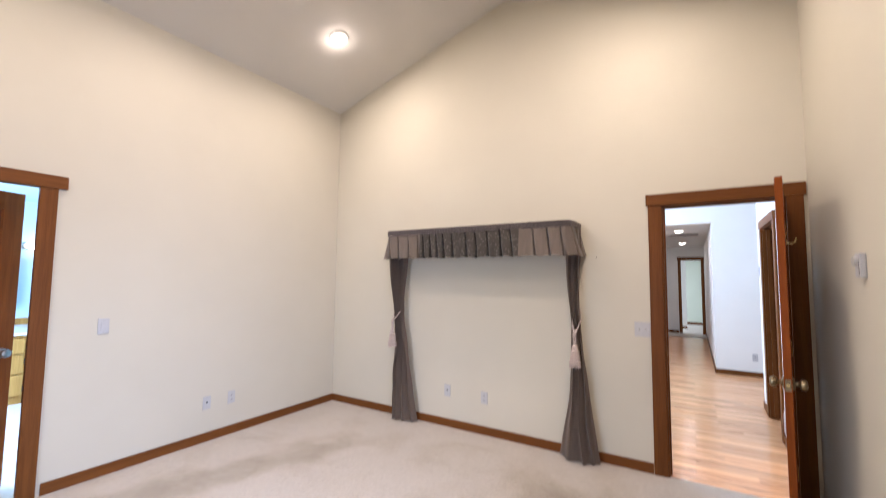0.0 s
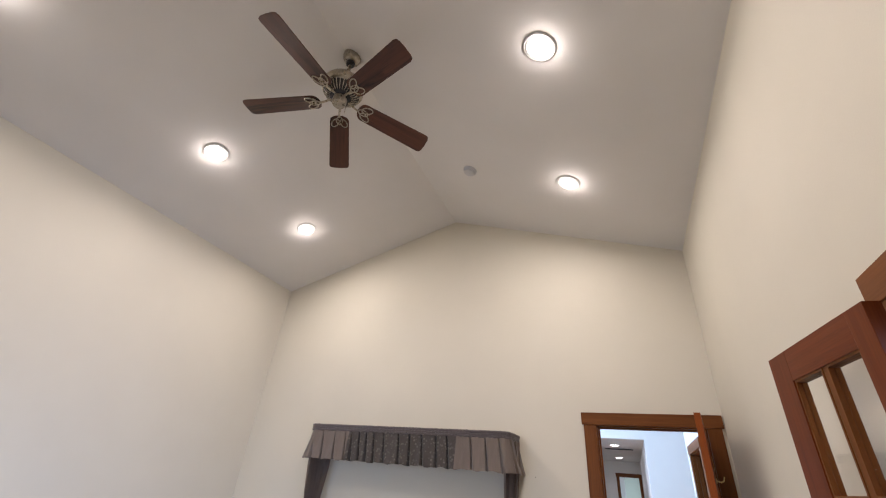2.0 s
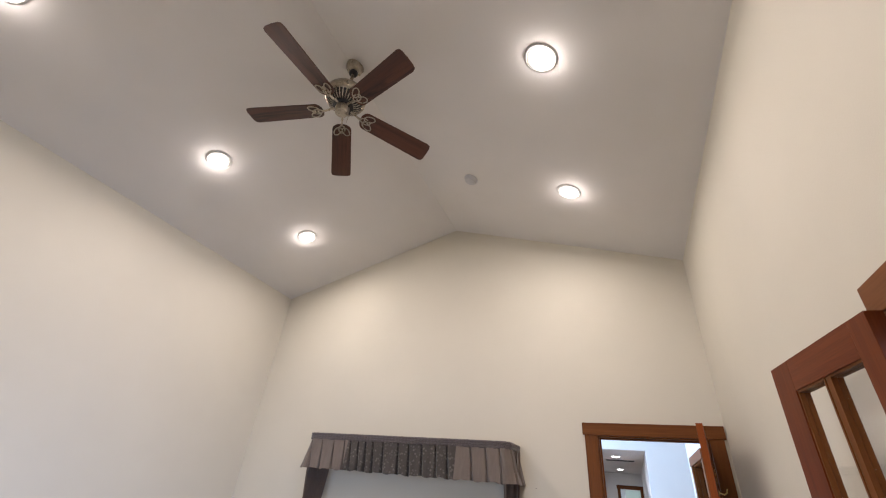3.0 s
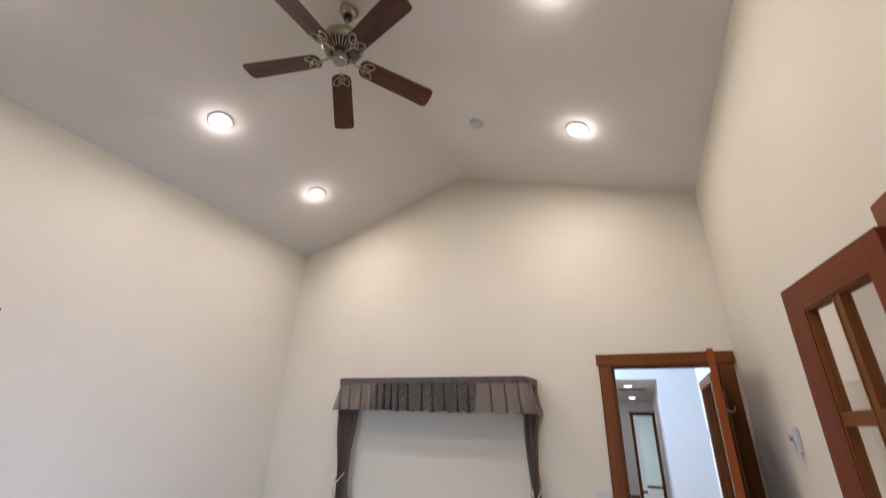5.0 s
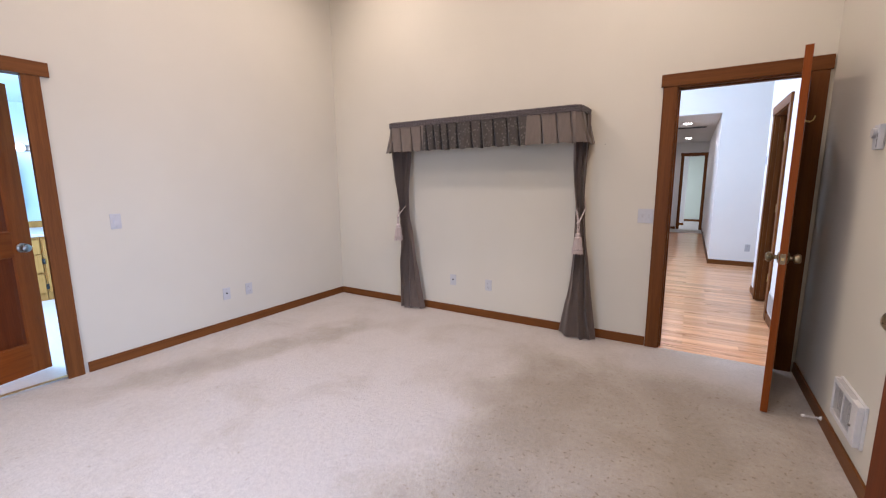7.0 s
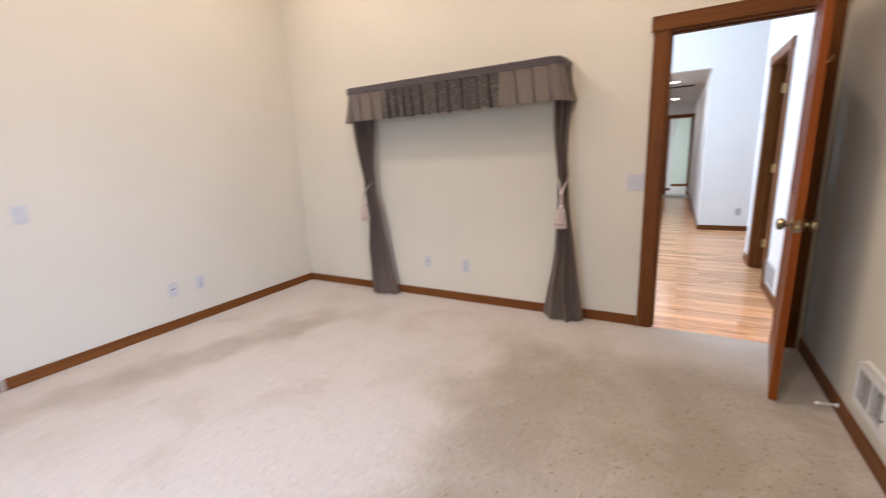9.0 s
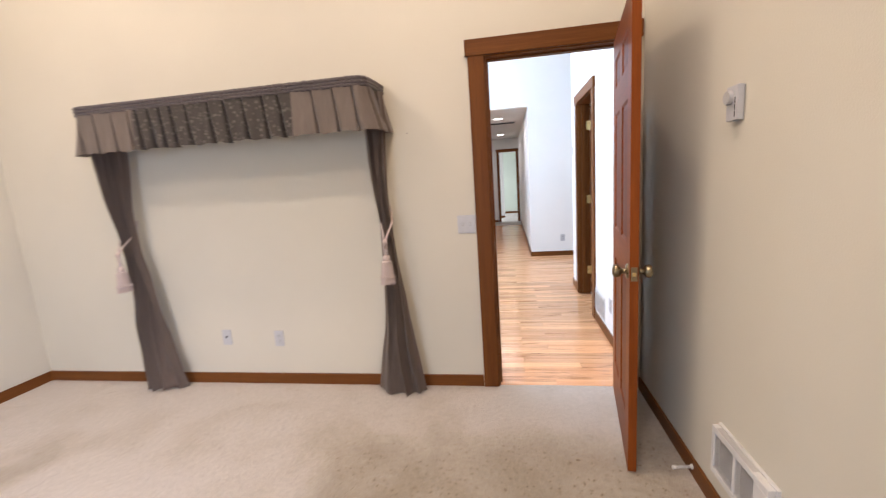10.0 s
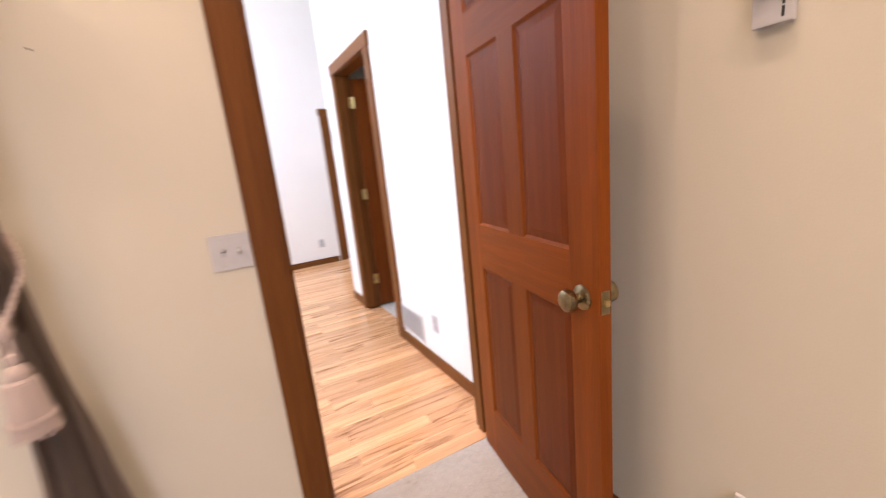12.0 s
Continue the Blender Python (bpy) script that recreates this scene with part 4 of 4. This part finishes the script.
struct("wall_hall_east", bm, HALLWALL, "white hall wall with side doorway", "wall")
bm = bmesh.new()
box(bm, T, HX1, JOG - T, JOG, 0, HTOP)
box(bm, HX1, HX1 + T, 0.02, HALL_Y, 0, HTOP)
box(bm, T, HX1, 0.02, T, 0, HTOP)
struct("wall_hall_recess", bm, HALLWALL, "white walls behind the hall jog", "wall")
bm = bmesh.new()
box(bm, HX0 - T, HX0, T, HALL_Y + T, 0, HTOP)
struct("wall_hall_west", bm, HALLWALL, "plain white wall closing the hall", "wall")
bm = bmesh.new()
prism(bm, [(HX0, 0), (DX0, 0), (DX0, HTOP), (HX0, HTOP)], T, T + 0.006)
prism(bm, [(DX0, DZ), (DX1, DZ), (DX1, HTOP), (DX0, HTOP)], T, T + 0.006)
prism(bm, [(DX1, 0), (0, 0), (0, HTOP), (DX1, HTOP)], T, T + 0.006)
struct("wall_hall_south", bm, HALLWALL, "white hall side of the bedroom wall", "wall")
struct("ceiling_hall", one_box(HX0 - T, HX1 + T, T, HALL_Y + T, HTOP, HTOP + 0.1), CEIL, "white hall ceiling", "ceiling")
bm = bmesh.new()
box(bm, CORR_X, CORR_X + T, HALL_Y + T, FAR_Y + T, 0, 2.44)
struct("wall_corridor_east", bm, HALLWALL, "white corridor wall", "wall")
struct("wall_corridor_west", one_box(-1.75 - T, -1.75, HALL_Y + T, FAR_Y + T, 0, 2.44), HALLWALL, "white corridor wall", "wall")
struct("ceiling_corridor", one_box(-1.75 - T, CORR_X + T, HALL_Y + T, FAR_Y + T, 2.44, 2.54), CEIL, "low corridor ceiling", "ceiling")
FX0, FX1 = -0.972, -0.474
bm = bmesh.new()
prism(bm, [(-1.75, 0), (FX0, 0), (FX0, 2.44), (-1.75, 2.44)], FAR_Y, FAR_Y + T)
prism(bm, [(FX0, 2.055), (FX1, 2.055), (FX1, 2.44), (FX0, 2.44)], FAR_Y, FAR_Y + T)
prism(bm, [(FX1, 0), (CORR_X, 0), (CORR_X, 2.44), (FX1, 2.44)], FAR_Y, FAR_Y + T)
struct("wall_corridor_end", bm, HALLWALL, "white end wall of the corridor with doorway", "wall")
bm = bmesh.new()
box(bm, -3.0, 0.8, 12.8, 12.92, 0, 2.44)
box(bm, 0.8, 0.92, FAR_Y + T, 12.92, 0, 2.44)
box(bm, -3.12, -3.0, FAR_Y + T, 12.92, 0, 2.44)
struct("wall_far_room", bm, FARWALL, "pale green wall of the far room", "wall")
struct("wall_far_partition", one_box(-1.20, -0.865, 11.2, 11.3, 0, 2.44), HALLWALL, "white partition in the far room", "wall")
struct("ceiling_far_room", one_box(-3.1, 0.9, FAR_Y + T, 12.9, 2.44, 2.5), CEIL, "far room ceiling", "ceiling")
struct("floor_far_carpet", one_box(-3.1, 0.9, 9.05, 12.9, -0.02, 0.006), CARPET, "pale carpet of the far room", "carpet")
struct("floor_side_room", one_box(T, HX1, 0.0, JOG - T, -0.02, 0.0), CARPET, "carpet of the side room", "carpet")
baseboard(CORR_X, 0.325, 0, HALL_Y, -1)
baseboard(T + 0.006, HDY0 - 0.085, 1, 0, -1)
baseboard(HDY1 + 0.085, JOG, 1, 0, -1)
baseboard(HALL_Y - 0.013, FAR_Y, 1, CORR_X, -1)
baseboard(-1.75, FX0 - 0.085, 0, FAR_Y, -1)
baseboard(-3.0, 0.8, 0, 12.8, -1)
baseboard(-1.2, -0.865, 0, 11.2, -1)
casing_y("casing_hall_side_door", HDY0 + 0.006, HDY1 - 0.006, 0, -1)
jamb_y("jamb_hall_side_door", HDY0, HDY1, -0.001, T + 0.001, 2.076, (0.035, 0.07))
casing_x("casing_corridor_end", FX0 + 0.006, FX1 - 0.006, FAR_Y, -1, w=0.075)
casing_x("casing_hall_far_door", 0.44, 1.20, HALL_Y, -1, 2.02)
six_panel_door("door_4", pose(0.44, HALL_Y + 0.006, 0), 0.760, 2.02, "closed red-brown six-panel door at the end of the hall", (-1,))
door_5 = six_panel_door("door_5", pose(T + 0.004, HDY1 - 0.022, 0, 0, 0, -8), 0.745, 2.035, "red-brown six-panel door standing open into the side room", (1, -1))
for hz in (0.27, 1.06, 1.84):
    hb = part("hinge", one_box(-0.040, -0.004, -0.0045, -0.001, hz - 0.045, hz + 0.045), HINGE, door_5, "brass butt hinge")
    kn = lathe(bmesh.new(), [(0.007, hz - 0.047), (0.007, hz + 0.047)], 10, Matrix.Translation((-0.002, -0.007, 0)))
    part("hinge_knuckle", kn, HINGE, hb)


def floor_register(name, m, w, h, label):
    r = thing(name, m, label, "wall register")
    part("frame", one_box(-w / 2, w / 2, -0.008, 0, -h / 2, h / 2, 0.003), ENAMEL, r)
    # flat plate; the shade inside the duct is put into its colour
    part("opening", one_box(-w / 2 + 0.02, w / 2 - 0.02, -0.0085, -0.0078, -h / 2 + 0.02, h / 2 - 0.02), DUCT_SHADE, r)
    for k in range(12):
        x = -w / 2 + 0.03 + (w - 0.06) * k / 11
        part("louvre", one_box(x - 0.003, x + 0.003, -0.014, -0.0085, -h / 2 + 0.02, h / 2 - 0.02), ENAMEL, r)
    return r


floor_register("wall_register", pose(0, 1.095, 0.200, 0, 0, -90), 0.36, 0.20, "white louvred air register low on the hall wall")
wall_plate("outlet", pose(0, 0.735, 0.300, 0, 0, -90), 0.070, "white outlet plate beside the air register", "outlet", "outlet")
wall_plate("outlet", pose(0.11, HALL_Y, 0.30), 0.070, "white outlet on the hall's far wall", "outlet", "outlet")
wall_plate("wall_switch", pose(0, 2.48, 1.60, 0, 0, -90), 0.050, "white control plate on the hall wall", "light switch", "rocker")
cg = thing("return_air_grille", pose(-0.83, 6.20, 2.44), "grey return air grille in the corridor ceiling", "ceiling grille")
part("frame", one_box(-0.28, 0.28, -0.10, 0.10, -0.010, 0, 0.002), GREYSLAT, cg)
for k in range(8):
    part("slat", one_box(-0.26, 0.26, -0.085 + k * 0.0245, -0.080 + k * 0.0245, -0.014, -0.010), DARK, cg)

# ---- bathroom, seen through its door ----
BX0 = -8.30
bm = bmesh.new()
box(bm, BX0 - T, BX0, -4.2, -0.9, 0, 2.44)
box(bm, BX0, WEST - T, -0.98, -0.9, 0, 2.44)
box(bm, BX0, WEST - T, -4.2, -4.12, 0, 2.44)
struct("wall_bath", bm, BATHWALL, "pale aqua bathroom walls", "wall")
bm = bmesh.new()
box(bm, WEST - T - 0.006, WEST - T, -4.12, BY0, 0, 2.44)
box(bm, WEST - T - 0.006, WEST - T, BY1, -0.98, 0, 2.44)
box(bm, WEST - T - 0.006, WEST - T, BY0, BY1, 2.085, 2.44)
struct("wall_bath_east", bm, BATHWALL, "bathroom side of the bedroom wall", "wall")
struct("ceiling_bath", one_box(BX0, WEST - T, -4.2, -0.9, 2.44, 2.5), BATHWALL, "pale aqua bathroom ceiling", "ceiling")
struct("floor_bath", one_box(BX0, WEST - 0.06, -4.2, -0.9, -0.02, 0.0), TILE, "white bathroom floor", "floor")
struct("threshold", one_box(WEST - 0.075, WEST - 0.045, BY0 + 0.018, BY1 - 0.018, 0, 0.006, 0.002), HINGE, "metal carpet strip at the bathroom door", "threshold")

VAX, VAB = -7.25, BX0 + 0.002          # front and back of the vanity


def vanity_unit(y0, y1, rows, label):
    v = thing("vanity_cabinet", pose((VAX + VAB) / 2, (y0 + y1) / 2, 0), label, "bathroom cabinet", "bathroom vanity")
    hx, hy = (VAX - VAB) / 2, (y1 - y0) / 2
    part("body", one_box(-hx, hx - 0.02, -hy, hy, 0.10, 0.775), CABINET, v)
    part("toe_kick", one_box(-hx, hx - 0.03, -hy, hy, 0, 0.10), CABINET, v)
    for z0, z1 in rows:
        f = part("drawer_front", one_box(hx - 0.019, hx, -hy + 0.012, hy - 0.012, z0, z1, 0.004), CABINET, v)
        part("handle", one_box(hx, hx + 0.022, -0.035, 0.035, (z0 + z1) / 2 - 0.005, (z0 + z1) / 2 + 0.005, 0.003), DARKMETAL, f, "dark bar pull")
    return v


vanity_unit(-2.42, -2.05, [(0.10, 0.325), (0.345, 0.55), (0.570, 0.735)], "honey oak three-drawer vanity cabinet with dark pulls")
sink_unit = vanity_unit(-2.045, -1.45, [(0.10, 0.55), (0.570, 0.735)], "honey oak vanity cabinet with drawer, door and dark hinges")
for hz in (0.17, 0.48):
    part("hinge", one_box((VAX - VAB) / 2 - 0.004, (VAX - VAB) / 2 + 0.010, -0.312, -0.285, hz - 0.032, hz + 0.032, 0.003), DARKMETAL, sink_unit, "dark cabinet hinge")
vanity_unit(-2.95, -2.425, [(0.12, 0.76)], "honey oak vanity door cabinet with dark pull")
ct = thing("countertop", pose(VAX, -2.2, 0.775), "white vanity countertop with oak backsplash", "countertop")
part("slab", one_box(VAB - VAX, 0.02, -0.76, 0.76, 0.0, 0.035, 0.004), COUNTER, ct)
part("backsplash", one_box(VAB - VAX, VAB - VAX + 0.02, -0.76, 0.76, 0.035, 0.12), CABINET, ct, "honey oak backsplash")
mc = thing("wall_cabinet", pose(BX0 + 0.002, -2.20, 1.05), "honey oak wall cabinet above the vanity", "bathroom cabinet")
part("body", one_box(0, 0.13, -0.27, 0.22, 0, 0.82, 0.002), CABINET, mc)
part("door", one_box(0.131, 0.15, -0.265, 0.215, 0.01, 0.81, 0.004), CABINET, mc)
# added glowing globes and bar in place of a bright reflection on the aqua wall
vl = thing("wall_reflection_globes", pose(BX0 + 0.002, -1.82, 1.855), "glowing globes standing in for a bright reflection on the bath wall", "wall light")
part("bar", one_box(0, 0.03, -0.10, 0.20, -0.04, 0.04, 0.004), CHROME, vl)
for y in (-0.03, 0.13):
    part("globe", lathe(bmesh.new(), [(0.01, 0.0), (0.035, 0.012), (0.05, 0.045), (0.035, 0.08), (0.006, 0.095)], 18, pose(0.03, y, 0, 0, 90)), BULB, vl, "glowing globe in place of a reflection", True)

# ---- hall floor boards, last ----
FLOOR = struct("floor_hall", one_box(HX0, HX1, 0.012, 9.06, -0.06, -0.014), OAKFLOOR, "glossy oak strip floor with varied boards", "floor")
rng = random.Random(4)
W = 0.083
board_meshes = {}


def board_mesh(length):
    key = round(length, 1)
    if key not in board_meshes:
        bm = one_box(-key / 2 + 0.0002, key / 2 - 0.0002, -W / 2 + 0.0003, W / 2 - 0.0003, -0.014, 0.0)
        es = [e for e in bm.edges if all(v.co.z > -0.001 for v in e.verts)]
        bmesh.ops.bevel(bm, geom=es, offset=0.0006, segments=1, affect="EDGES")
        board_meshes[key] = mesh_of("board", bm, OAKFLOOR)
    return board_meshes[key]


rest = bmesh.new()
row = 0
y = 0.014 + W / 2
while y < 9.03:
    x1 = (0.0 if y < JOG else HX1) if y < HALL_Y else CORR_X
    x0 = -1.9 if y < HALL_Y else -1.75
    x = x1
    first = rng.choice((0.3, 0.5, 0.7, 0.9))
    while x > x0:
        L = first if x == x1 else rng.choice((0.5, 0.6, 0.8, 0.9, 1.1))
        near = y < 3.6 and x <= 0.001
        if near:
            ob = new("board", board_mesh(L))
            ob.parent = FLOOR
            ob.location = (x - L / 2, y, rng.uniform(-0.0005, 0.0005))
        else:
            box(rest, x - L + 0.0006, x - 0.0006, y - W / 2 + 0.0005, y + W / 2 - 0.0005, -0.014, rng.uniform(-0.0005, 0.0005))
        x -= L
    y += W
part("far_boards", rest, OAKFLOOR, FLOOR)["kind"] = "stuff"
